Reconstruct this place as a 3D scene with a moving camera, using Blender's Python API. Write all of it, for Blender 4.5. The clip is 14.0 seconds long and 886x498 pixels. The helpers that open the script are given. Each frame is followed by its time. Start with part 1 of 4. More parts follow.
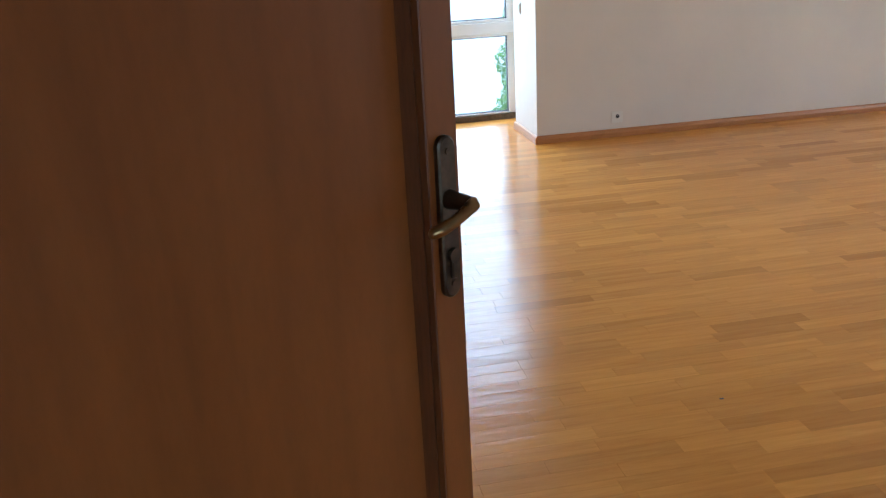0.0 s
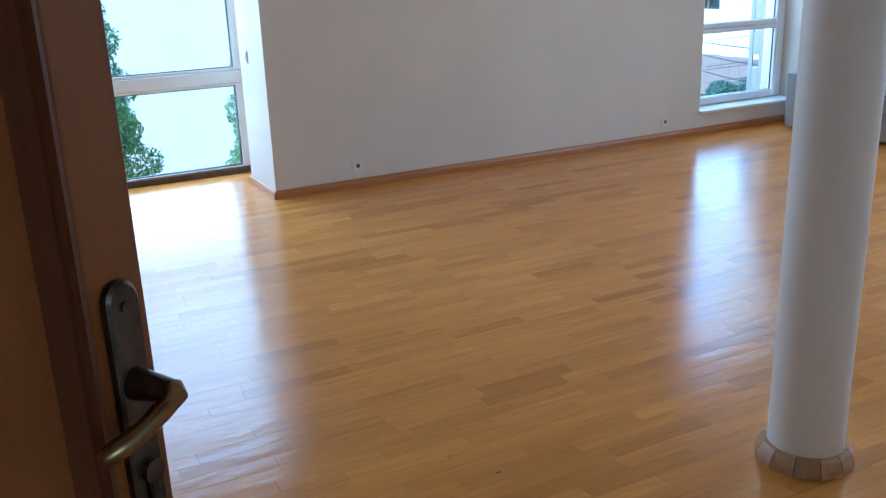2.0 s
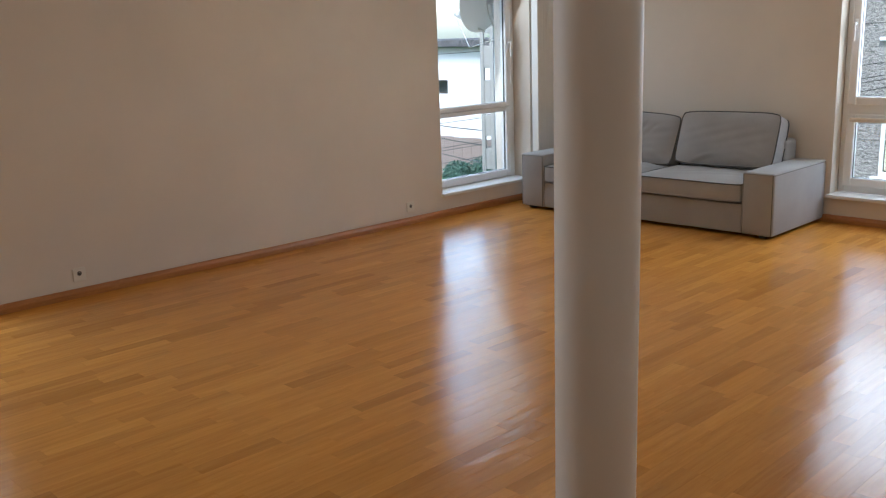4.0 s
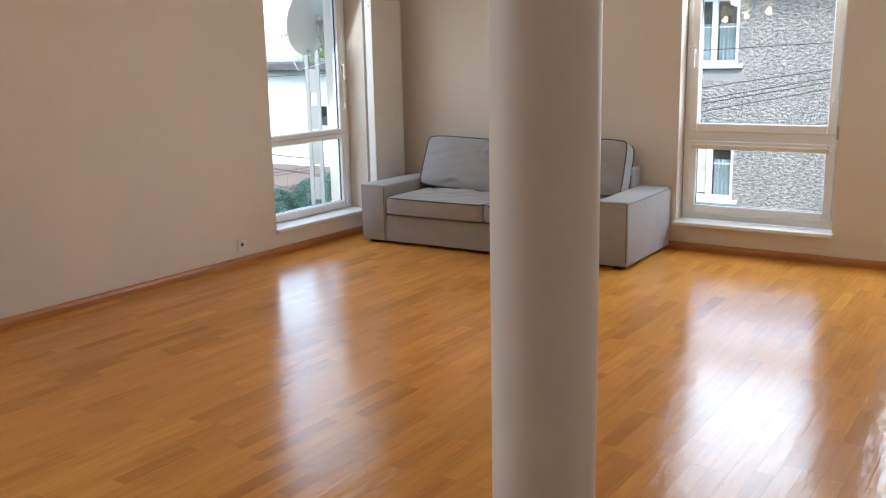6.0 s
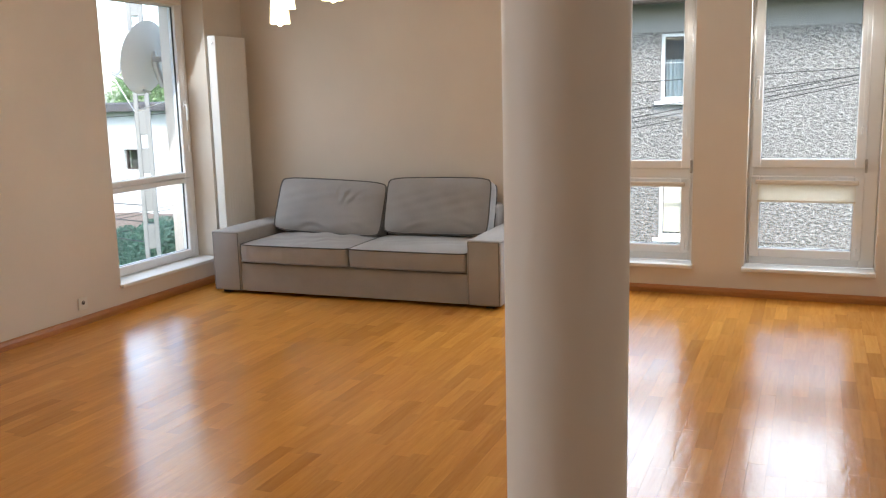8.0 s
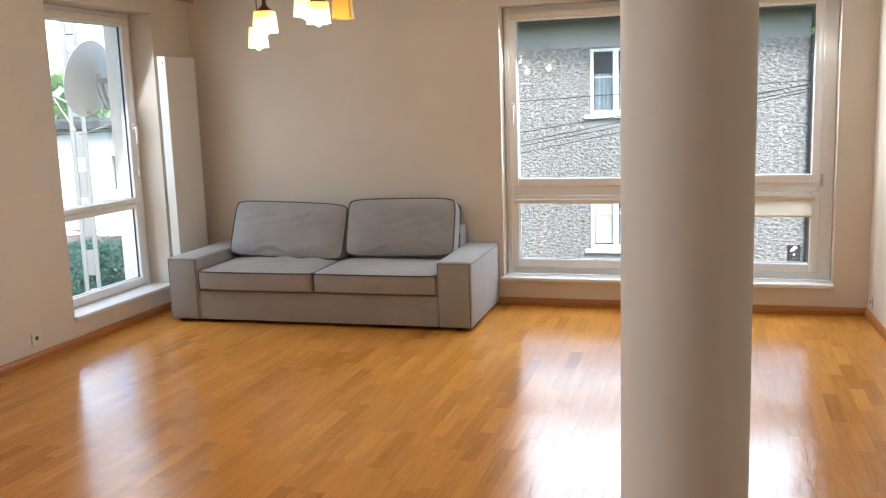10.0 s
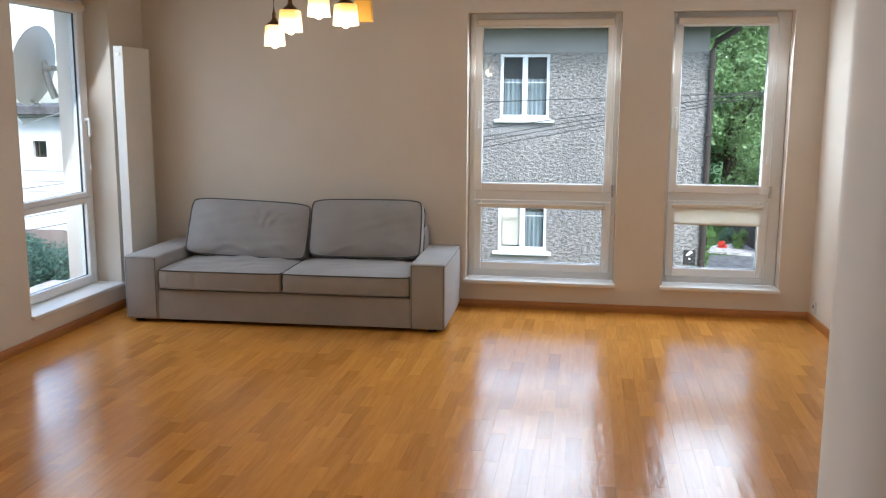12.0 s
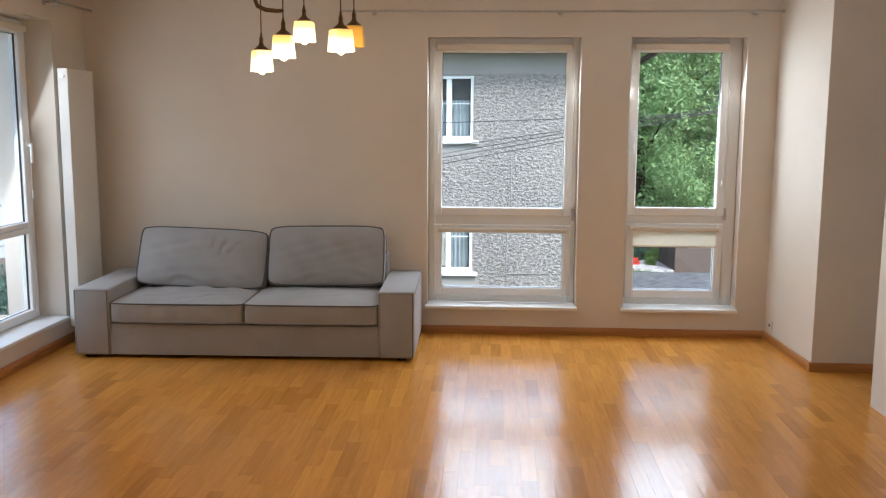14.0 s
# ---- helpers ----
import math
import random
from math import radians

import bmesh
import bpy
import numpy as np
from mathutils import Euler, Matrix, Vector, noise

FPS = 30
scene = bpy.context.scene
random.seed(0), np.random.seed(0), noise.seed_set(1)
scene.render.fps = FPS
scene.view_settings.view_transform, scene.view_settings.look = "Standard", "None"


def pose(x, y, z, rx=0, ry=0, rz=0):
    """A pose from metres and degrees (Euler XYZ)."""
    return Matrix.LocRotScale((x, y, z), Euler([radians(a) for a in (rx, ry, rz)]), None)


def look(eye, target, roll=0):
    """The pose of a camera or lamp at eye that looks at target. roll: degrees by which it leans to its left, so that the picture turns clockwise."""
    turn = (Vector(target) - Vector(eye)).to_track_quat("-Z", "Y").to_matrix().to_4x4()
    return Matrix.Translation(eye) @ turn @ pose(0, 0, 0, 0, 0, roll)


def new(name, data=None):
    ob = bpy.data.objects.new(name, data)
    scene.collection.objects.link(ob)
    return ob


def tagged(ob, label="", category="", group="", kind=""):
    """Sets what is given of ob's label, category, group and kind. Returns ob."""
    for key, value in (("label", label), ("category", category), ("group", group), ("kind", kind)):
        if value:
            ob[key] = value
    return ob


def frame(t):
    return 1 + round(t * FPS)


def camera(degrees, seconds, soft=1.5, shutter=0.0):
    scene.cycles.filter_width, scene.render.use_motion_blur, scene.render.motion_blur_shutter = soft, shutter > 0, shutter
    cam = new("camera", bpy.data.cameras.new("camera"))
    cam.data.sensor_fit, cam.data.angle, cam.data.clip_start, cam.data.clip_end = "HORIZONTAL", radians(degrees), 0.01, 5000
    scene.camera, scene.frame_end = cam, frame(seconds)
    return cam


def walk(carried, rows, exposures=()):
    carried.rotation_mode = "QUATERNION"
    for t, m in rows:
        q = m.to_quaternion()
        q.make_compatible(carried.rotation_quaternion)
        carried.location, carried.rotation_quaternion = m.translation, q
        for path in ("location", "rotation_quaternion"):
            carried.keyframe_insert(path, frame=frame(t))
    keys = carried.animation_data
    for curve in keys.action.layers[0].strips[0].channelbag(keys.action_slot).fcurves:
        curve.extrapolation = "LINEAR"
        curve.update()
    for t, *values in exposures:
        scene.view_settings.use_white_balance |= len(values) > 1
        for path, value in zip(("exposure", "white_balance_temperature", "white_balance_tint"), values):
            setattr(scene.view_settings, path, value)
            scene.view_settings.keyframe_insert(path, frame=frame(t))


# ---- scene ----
cam = camera(52.1, 14.0, 1.25)

PATH = [
    (0, (5.974, -0.063, 1.502), (4.123, 0.273, 0.821), -3.1),
    (0.5, (5.790, -0.068, 1.495), (3.976, 0.418, 0.809), -1.6),
    (1, (5.715, -0.054, 1.499), (3.958, 0.614, 0.815), -0.4),
    (1.5, (5.720, -0.038, 1.505), (3.997, 0.735, 0.847), -1.1),
    (2, (5.643, 0.042, 1.477), (3.950, 0.914, 0.864), -2.1),
    (2.3, (5.588, 0.085, 1.495), (3.925, 1.025, 0.904), -1.8),
    (2.5, (5.523, 0.111, 1.515), (3.887, 1.101, 0.932), -1.8),
    (3, (5.452, 0.144, 1.481), (3.88, 1.264, 0.957), -1.8),
    (3.5, (5.423, 0.187, 1.468), (3.934, 1.432, 0.986), -1.9),
    (6, (4.821, 0.508, 1.452), (3.722, 2.127, 1.035), -1.2),
    (6.5, (4.685, 0.564, 1.476), (3.691, 2.25, 1.066), -0.9),
    (7, (4.555, 0.593, 1.471), (3.667, 2.341, 1.077), -0.7),
    (7.5, (4.456, 0.553, 1.459), (3.653, 2.347, 1.091), -1.0),
    (8, (4.384, 0.566, 1.443), (3.634, 2.389, 1.102), -1.4),
    (10.5, (3.907, 0.502, 1.531), (3.381, 2.404, 1.204), -1.5),
    (11, (3.748, 0.455, 1.551), (3.288, 2.373, 1.215), -0.8),
    (11.5, (3.575, 0.359, 1.553), (3.190, 2.292, 1.217), 0.0),
    (12, (3.414, 0.329, 1.548), (3.102, 2.277, 1.222), 0.3),
    (12.5, (3.296, 0.323, 1.552), (3.043, 2.282, 1.238), 0.3),
    (13, (3.172, 0.358, 1.564), (2.980, 2.325, 1.259), 0.4),
    (13.5, (3.075, 0.370, 1.575), (2.931, 2.343, 1.280), 0.3),
    (14, (2.989, 0.373, 1.583), (2.884, 2.350, 1.299), 0.3),
]
walk(cam, [(t, look(e, g, r)) for t, e, g, r in PATH],
     exposures=[(0.0, 2.8, 4900, 2), (1.0, 2.65, 4600, 0), (2.0, 2.5, 4300, 0), (2.6, 2.15, 4200, -4), (3.0, 2.0, 4900, 1), (3.5, 2.0, 5650, 6), (6.0, 2.35, 6000, 9), (8.0, 2.4, 6300, 10), (11.0, 2.55, 6050, 9), (12.0, 2.2, 5900, 9), (14.0, 2.2, 6100, 10)])

# ---------------------------------------------------------------- world and light
world = bpy.data.worlds.new("overcast_sky")
scene.world = world
world.use_nodes = True
wn = world.node_tree.nodes
sky = wn.new("ShaderNodeTexSky")
sky.sky_type, sky.sun_disc = "NISHITA", False
sky.sun_elevation, sky.sun_rotation = radians(48), radians(153)
sky.dust_density, sky.air_density = 2.0, 1.0
wn["Background"].inputs["Strength"].default_value = 0.15
world.node_tree.links.new(sky.outputs[0], wn["Background"].inputs["Color"])

sun = new("sun", bpy.data.lights.new("sun", "SUN"))
sun.data.energy, sun.data.angle, sun.data.color = 1.2, radians(20), (1.0, 0.97, 0.92)
sun.matrix_world = look((8, -16, 20), (0, 0, 0))


def sky_lamp(name, m, width, height, watts, spread=95):
    """Daylight falling in through an opening; m looks along the way the light takes."""
    a = new(name, bpy.data.lights.new(name, "AREA"))
    a.data.shape, a.data.size, a.data.size_y = "RECTANGLE", width, height
    a.data.energy, a.data.color, a.data.spread = watts, (0.90, 0.96, 1.0), radians(spread)
    a.matrix_world = m


sky_lamp("daylight_window_1", look((-0.30, 5.93, 1.30), (0.70, 5.93, 0.85)), 1.10, 1.8, 2.9, 170)
sky_lamp("daylight_window_2", look((3.07, 7.26, 1.42), (3.07, 6.26, 1.02)), 1.08, 1.45, 7.0, 175)
sky_lamp("daylight_window_3", look((4.35, 7.26, 1.42), (4.35, 6.26, 1.02)), 0.80, 1.45, 5.8, 175)
sky_lamp("daylight_balcony", look((-1.06, 0.70, 1.20), (-0.06, 0.70, 0.85)), 2.2, 2.2, 12.0, 170)
# added fill for the door face, set in an assumed hall opening
sky_lamp("hall_fill", look((7.98, 0.2, 1.5), (6.98, 0.2, 1.1)), 1.2, 1.2, 0.07)


# ---------------------------------------------------------------- materials
def mat(name, base=(0.8, 0.8, 0.8), rough=0.5, metal=0.0, spec=0.5):
    m = bpy.data.materials.new(name)
    m.use_nodes = True
    p = m.node_tree.nodes["Principled BSDF"]
    p.inputs["Base Color"].default_value = (*base, 1)
    p.inputs["Roughness"].default_value = rough
    p.inputs["Metallic"].default_value = metal
    p.inputs["Specular IOR Level"].default_value = spec
    return m


class Net:
    """Short hand for the nodes of one material."""

    def __init__(self, m):
        self.t = m.node_tree
        self.p = self.t.nodes["Principled BSDF"]
        self.co = self.t.nodes.new("ShaderNodeTexCoord")

    def node(self, kind, **kw):
        n = self.t.nodes.new(kind)
        for k, v in kw.items():
            n.inputs[k.replace("_", " ")].default_value = v
        return n

    def link(self, a, b):
        self.t.links.new(a, b)

    def place(self, scale):
        """Coordinates of the world, the same across all pieces of a floor."""
        mp = self.node("ShaderNodeMapping", Scale=scale)
        self.link(self.node("ShaderNodeNewGeometry").outputs["Position"], mp.inputs["Vector"])
        return mp.outputs[0]

    def coords(self, scale, offset_random=0.0, island=False):
        mp = self.node("ShaderNodeMapping", Scale=scale)
        self.link(self.co.outputs["Object"], mp.inputs["Vector"])
        if offset_random:
            info = self.node("ShaderNodeNewGeometry" if island else "ShaderNodeObjectInfo")
            mul = self.node("ShaderNodeVectorMath")
            mul.operation = "MULTIPLY"
            cmb = self.node("ShaderNodeCombineXYZ")
            for i in range(3):
                self.link(info.outputs["Random Per Island" if island else "Random"], cmb.inputs[i])
            self.link(cmb.outputs[0], mul.inputs[0])
            mul.inputs[1].default_value = (offset_random, offset_random * 1.7, offset_random * 0.6)
            self.link(mul.outputs[0], mp.inputs["Location"])
        return mp.outputs[0]

    def noise(self, vec, scale, detail=4.0, rough=0.55, dist=0.0):
        n = self.node("ShaderNodeTexNoise", Scale=scale, Detail=detail, Roughness=rough, Distortion=dist)
        self.link(vec, n.inputs["Vector"])
        return n.outputs["Fac"]

    def ramp(self, fac, stops):
        r = self.node("ShaderNodeValToRGB")
        e = r.color_ramp.elements
        while len(e) < len(stops):
            e.new(0.5)
        for el, (pos, col) in zip(e, stops):
            el.position, el.color = pos, (*col, 1)
        self.link(fac, r.inputs["Fac"])
        return r.outputs["Color"]

    def mix(self, fac, a, b, blend="MIX"):
        n = self.t.nodes.new("ShaderNodeMix")
        n.data_type, n.blend_type = "RGBA", blend
        for sock, v in ((n.inputs[0], fac), (n.inputs[6], a), (n.inputs[7], b)):
            if isinstance(v, (int, float)):
                sock.default_value = v
            elif isinstance(v, tuple):
                sock.default_value = (*v, 1)
            else:
                self.link(v, sock)
        return n.outputs[2]

    def base(self, colour):
        self.link(colour, self.p.inputs["Base Color"])

    def rough(self, fac, lo, hi):
        n = self.node("ShaderNodeMapRange")
        n.inputs["To Min"].default_value, n.inputs["To Max"].default_value = lo, hi
        self.link(fac, n.inputs["Value"])
        self.link(n.outputs[0], self.p.inputs["Roughness"])

    def bump(self, fac, strength, distance):
        n = self.node("ShaderNodeBump", Strength=strength, Distance=distance)
        self.link(fac, n.inputs["Height"])
        self.link(n.outputs[0], self.p.inputs["Normal"])
        return n


def paint(name, base, rough=0.6, grain=0.0006, blotch=0.04):
    m = mat(name, base, rough, spec=0.3)
    n = Net(m)
    v = n.coords((1, 1, 1))
    big = n.noise(v, 1.3, 5)
    fine = n.noise(v, 260, 2)
    dark = tuple(c * (1 - blotch * 2) for c in base)
    n.base(n.ramp(big, [(0.3, dark), (0.7, base)]))
    n.rough(fine, rough - 0.08, rough + 0.1)
    n.bump(fine, 0.35, grain)
    return m


def wood(name, dark, light, axis="y", rough=(0.25, 0.4), coat=0.0, vary=0.0, island=False, wave=0.0, stretch=14.0, pore=0.22, size=3.0, spec=0.5):
    m = mat(name, light, 0.35)
    n = Net(m)
    sc = {"x": (1, stretch, stretch), "y": (stretch, 1, stretch), "z": (stretch, stretch, 1)}[axis]
    v = n.coords(sc, 40.0 if vary else 0.0, island)
    g = n.noise(v, size, 6, 0.62, 0.6)
    pores = n.noise(n.coords(tuple(c * 6 for c in sc)), 6.0, 3)
    col = n.ramp(g, [(0.28, dark), (0.72, light)])
    col = n.mix(pore, col, n.ramp(pores, [(0.35, tuple(c * 0.55 for c in dark)), (0.6, light)]))
    if vary:
        if island:
            r = n.node("ShaderNodeNewGeometry").outputs["Random Per Island"]
        else:
            r = n.node("ShaderNodeObjectInfo").outputs["Random"]
        lo, hi = 1 - vary, 1 + vary * 0.55
        tone = n.ramp(r, [(0.0, (lo, lo * 0.95, lo * 0.88)), (0.16, (1 - vary * 0.45,) * 3), (0.5, (1, 1, 1)), (0.86, (1.04, 1.05, 1.04)), (1.0, (hi, hi * 1.05, hi * 1.1))])
        col = n.mix(1.0, col, tone, "MULTIPLY")
    n.base(col)
    smear = n.noise(n.place((1, 1, 1)) if wave else n.coords((1, 1, 1)), 2.2, 5)
    n.rough(smear, *rough)
    ht = g
    if wave:
        b1 = n.bump(n.noise(n.place((9, 3, 3)), 1.6, 3, 0.6), wave, 0.004)
        # brushed lacquer: fine ripples over the slow waves
        b3 = n.node("ShaderNodeBump", Strength=0.5, Distance=0.0006)
        n.link(n.noise(n.place((1.0, 0.55, 1)), 42.0, 3, 0.6, 0.8), b3.inputs["Height"])
        n.link(b1.outputs[0], b3.inputs["Normal"])
        b2 = n.node("ShaderNodeBump", Strength=0.08, Distance=0.0006)
        n.link(pores, b2.inputs["Height"])
        n.link(b3.outputs[0], b2.inputs["Normal"])
        n.link(b2.outputs[0], n.p.inputs["Normal"])
    else:
        n.bump(pores, 0.15, 0.0005)
    n.p.inputs["Coat Weight"].default_value = coat
    n.p.inputs["Specular IOR Level"].default_value = spec
    n.p.inputs["Coat Roughness"].default_value = 0.12
    return m


def fabric(name, a, b, crease=0.2):
    m = mat(name, a, 0.92, spec=0.15)
    n = Net(m)
    v = n.coords((1, 1, 1))
    big = n.noise(v, 5.0, 4)
    weave = n.noise(n.coords((1, 1, 1)), 700, 2)
    n.base(n.mix(0.35, n.ramp(big, [(0.35, b), (0.65, a)]), n.ramp(weave, [(0.35, tuple(c * 0.7 for c in a)), (0.65, a)])))
    creases = n.noise(n.coords((1, 1.0, 1.0)), 6, 4, 0.5, 0.5)
    b1 = n.bump(creases, crease, 0.010)
    b2 = n.node("ShaderNodeBump", Strength=0.3, Distance=0.0008)
    n.link(weave, b2.inputs["Height"])
    n.link(b1.outputs[0], b2.inputs["Normal"])
    n.link(b2.outputs[0], n.p.inputs["Normal"])
    n.p.inputs["Sheen Weight"].default_value = 0.25
    return m


def metal(name, base, rough=0.35, worn=(0.3, 0.3, 0.3)):
    m = mat(name, base, rough, 1.0)
    n = Net(m)
    f = n.noise(n.coords((1, 1, 1)), 45, 5)
    n.base(n.ramp(f, [(0.35, base), (0.75, worn)]))
    n.rough(f, rough - 0.1, rough + 0.15)
    return m


def leaf_mat(name, dark, light):
    m = mat(name, dark, 0.55)
    n = Net(m)
    r = n.node("ShaderNodeNewGeometry").outputs["Random Per Island"]
    n.base(n.ramp(r, [(0.0, dark), (0.6, tuple((a + b) / 2 for a, b in zip(dark, light))), (1.0, light)]))
    tr = n.node("ShaderNodeBsdfTranslucent", Color=(*(min(1.0, c * 1.3) for c in light), 1))
    mx = n.node("ShaderNodeMixShader")
    mx.inputs[0].default_value = 0.35
    n.link(n.p.outputs[0], mx.inputs[1])
    n.link(tr.outputs[0], mx.inputs[2])
    n.link(mx.outputs[0], n.t.nodes["Material Output"].inputs["Surface"])
    return m


def roughcast(name, base, bump=0.8, low=0.5, size=9.0):
    m = mat(name, base, 0.95, spec=0.1)
    n = Net(m)
    v = n.coords((1, 1, 1))
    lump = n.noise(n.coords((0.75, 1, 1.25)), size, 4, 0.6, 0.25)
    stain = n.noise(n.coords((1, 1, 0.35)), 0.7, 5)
    # relief shading put into the colour: hollows darkened, lumps lightened
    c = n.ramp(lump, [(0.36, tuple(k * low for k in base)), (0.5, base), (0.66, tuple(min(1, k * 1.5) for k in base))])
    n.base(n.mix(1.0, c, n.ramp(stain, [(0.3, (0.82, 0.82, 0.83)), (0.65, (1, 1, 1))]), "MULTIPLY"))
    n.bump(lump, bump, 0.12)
    return m


def clear_glass(name, tint=(1, 1, 1)):
    """A pane: mostly see-through, with a mirror share that grows towards grazing angles."""
    m = mat(name)
    t = m.node_tree
    t.nodes.remove(t.nodes["Principled BSDF"])
    tr = t.nodes.new("ShaderNodeBsdfTransparent")
    tr.inputs["Color"].default_value = (*tint, 1)
    gl = t.nodes.new("ShaderNodeBsdfGlossy")
    gl.inputs["Roughness"].default_value = 0.02
    lw = t.nodes.new("ShaderNodeLayerWeight")
    lw.inputs["Blend"].default_value = 0.5
    pw = t.nodes.new("ShaderNodeMath")
    pw.operation = "POWER"
    pw.inputs[1].default_value = 4.0
    ma = t.nodes.new("ShaderNodeMath")
    ma.operation = "MULTIPLY_ADD"
    ma.inputs[1].default_value, ma.inputs[2].default_value = 0.7, 0.035
    mx = t.nodes.new("ShaderNodeMixShader")
    t.links.new(lw.outputs["Facing"], pw.inputs[0])
    t.links.new(pw.outputs[0], ma.inputs[0])
    t.links.new(ma.outputs[0], mx.inputs[0])
    t.links.new(tr.outputs[0], mx.inputs[1])
    t.links.new(gl.outputs[0], mx.inputs[2])
    t.links.new(mx.outputs[0], t.nodes["Material Output"].inputs["Surface"])
    return m


M_WALL = paint("wall_paint", (0.73, 0.652, 0.56), 0.62)
M_CEIL = paint("ceiling_paint", (0.82, 0.81, 0.79), 0.7)
M_COL = paint("column_paint", (0.84, 0.79, 0.73), 0.5, 0.0003)
STAVE_D, STAVE_L = (0.55, 0.220, 0.032), (0.69, 0.315, 0.058)
M_STAVE = wood("parquet_lacquered", STAVE_D, STAVE_L, "y", (0.13, 0.25), 0.0, 0.23, False, 0.55, pore=0.05, spec=0.32)
M_STAVES = wood("parquet_lacquered_joined", STAVE_D, STAVE_L, "y", (0.13, 0.25), 0.0, 0.23, True, 0.55, pore=0.05, spec=0.32)
M_SKIRT_X = wood("skirting_wood_x", (0.34, 0.12, 0.024), (0.50, 0.21, 0.052), "x", (0.3, 0.45))
M_SKIRT_Y = wood("skirting_wood_y", (0.34, 0.12, 0.024), (0.50, 0.21, 0.052), "y", (0.3, 0.45))
M_RING = wood("column_ring_wood", (0.34, 0.17, 0.075), (0.55, 0.33, 0.16), "x", (0.3, 0.45), 0.0, 0.25)
M_DOOR = wood("door_veneer", (0.175, 0.047, 0.005), (0.26, 0.076, 0.0105), "z", (0.4, 0.58), 0.0, stretch=3.5, pore=0.07, size=1.3)
M_DOOR.node_tree.nodes["Principled BSDF"].inputs["Specular IOR Level"].default_value = 0.3
M_DOOR_D = wood("door_moulding_wood", (0.085, 0.022, 0.004), (0.15, 0.042, 0.008), "z", (0.45, 0.6), 0.0, stretch=9.0, spec=0.25)
# flame figure of the veneer
_n = Net(M_DOOR)
_old = _n.p.inputs["Base Color"].links[0].from_socket
_flame = _n.node("ShaderNodeTexWave", Scale=1.6, Distortion=9.0, Detail=2.0)
_flame.inputs["Detail Scale"].default_value = 0.8
_n.link(_n.coords((3.6, 1.0, 0.55)), _flame.inputs["Vector"])
_n.base(_n.mix(1.0, _old, _n.ramp(_flame.outputs["Fac"], [(0.0, (0.95, 0.94, 0.92)), (0.3, (1.0, 1.0, 1.0)), (1.0, (1.02, 1.02, 1.02))]), "MULTIPLY"))
M_PVC = paint("white_window_plastic", (0.86, 0.86, 0.85), 0.32, 0.0001, 0.02)
M_SILL = paint("white_sill_stone", (0.80, 0.79, 0.77), 0.3, 0.0001, 0.03)
M_GASKET = mat("black_rubber_gasket", (0.03, 0.03, 0.03), 0.6)
M_GLASS = clear_glass("window_glass", (0.97, 0.985, 0.98))
M_BLIND = fabric("cream_blind_fabric", (0.86, 0.82, 0.74), (0.82, 0.77, 0.69), 0.0)
_t = M_BLIND.node_tree
_tr, _mx = _t.nodes.new("ShaderNodeBsdfTranslucent"), _t.nodes.new("ShaderNodeMixShader")
_tr.inputs["Color"].default_value, _mx.inputs[0].default_value = (0.86, 0.82, 0.74, 1), 0.5
_t.links.new(_t.nodes["Principled BSDF"].outputs[0], _mx.inputs[1])
_t.links.new(_tr.outputs[0], _mx.inputs[2])
_t.links.new(_mx.outputs[0], _t.nodes["Material Output"].inputs["Surface"])
M_CASS = paint("cream_blind_cassette", (0.74, 0.66, 0.56), 0.4, 0.0001)
M_RAD = paint("white_radiator_enamel", (0.82, 0.80, 0.76), 0.35, 0.0001, 0.02)
M_SOFA = fabric("grey_sofa_fabric", (0.365, 0.352, 0.345), (0.32, 0.31, 0.303))
M_PIPE = fabric("dark_piping_fabric", (0.095, 0.09, 0.088), (0.08, 0.075, 0.07))
M_PIPE_S = fabric("grey_piping_fabric", (0.30, 0.29, 0.28), (0.26, 0.25, 0.24), 0.0)
M_FOOT = mat("black_plastic_foot", (0.02, 0.02, 0.02), 0.5)
M_BRONZE = metal("burnished_bronze", (0.055, 0.042, 0.032), 0.38, (0.17, 0.125, 0.085))
M_BRASS = metal("worn_brass_lever", (0.20, 0.115, 0.045), 0.28, (0.42, 0.27, 0.12))
M_LAMP_METAL = metal("brown_lamp_metal", (0.10, 0.055, 0.025), 0.4, (0.2, 0.12, 0.06))
M_STEEL = metal("brushed_steel", (0.45, 0.43, 0.40), 0.35, (0.6, 0.58, 0.55))
M_CORD = mat("brown_cord", (0.05, 0.025, 0.012), 0.7)
M_SOCKET = paint("cream_socket_plastic", (0.74, 0.70, 0.62), 0.35, 0.0001, 0.02)
M_HOLE = mat("dark_hole", (0.06, 0.055, 0.05), 0.8)
M_THRESH = metal("dark_bronze_threshold", (0.09, 0.07, 0.05), 0.45, (0.16, 0.13, 0.1))
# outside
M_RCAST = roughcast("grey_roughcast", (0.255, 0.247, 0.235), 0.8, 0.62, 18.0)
M_PLASTER = paint("grey_smooth_plaster", (0.245, 0.24, 0.235), 0.9, 0.002, 0.08)
M_HOUSE_FRAME = paint("white_house_window_plastic", (0.62, 0.64, 0.65), 0.5, 0.0001, 0.03)
M_WHITEHOUSE = paint("white_render", (0.62, 0.64, 0.64), 0.9, 0.002, 0.03)
M_ROOF = roughcast("dark_roof_felt", (0.10, 0.10, 0.105), 0.3)
M_GUTTER = paint("dark_brown_gutter", (0.045, 0.035, 0.03), 0.4, 0.0002)
M_ASPHALT = roughcast("pale_paving", (0.11, 0.115, 0.12), 0.1)
M_GRASS = roughcast("lawn_green", (0.05, 0.095, 0.03), 0.5)
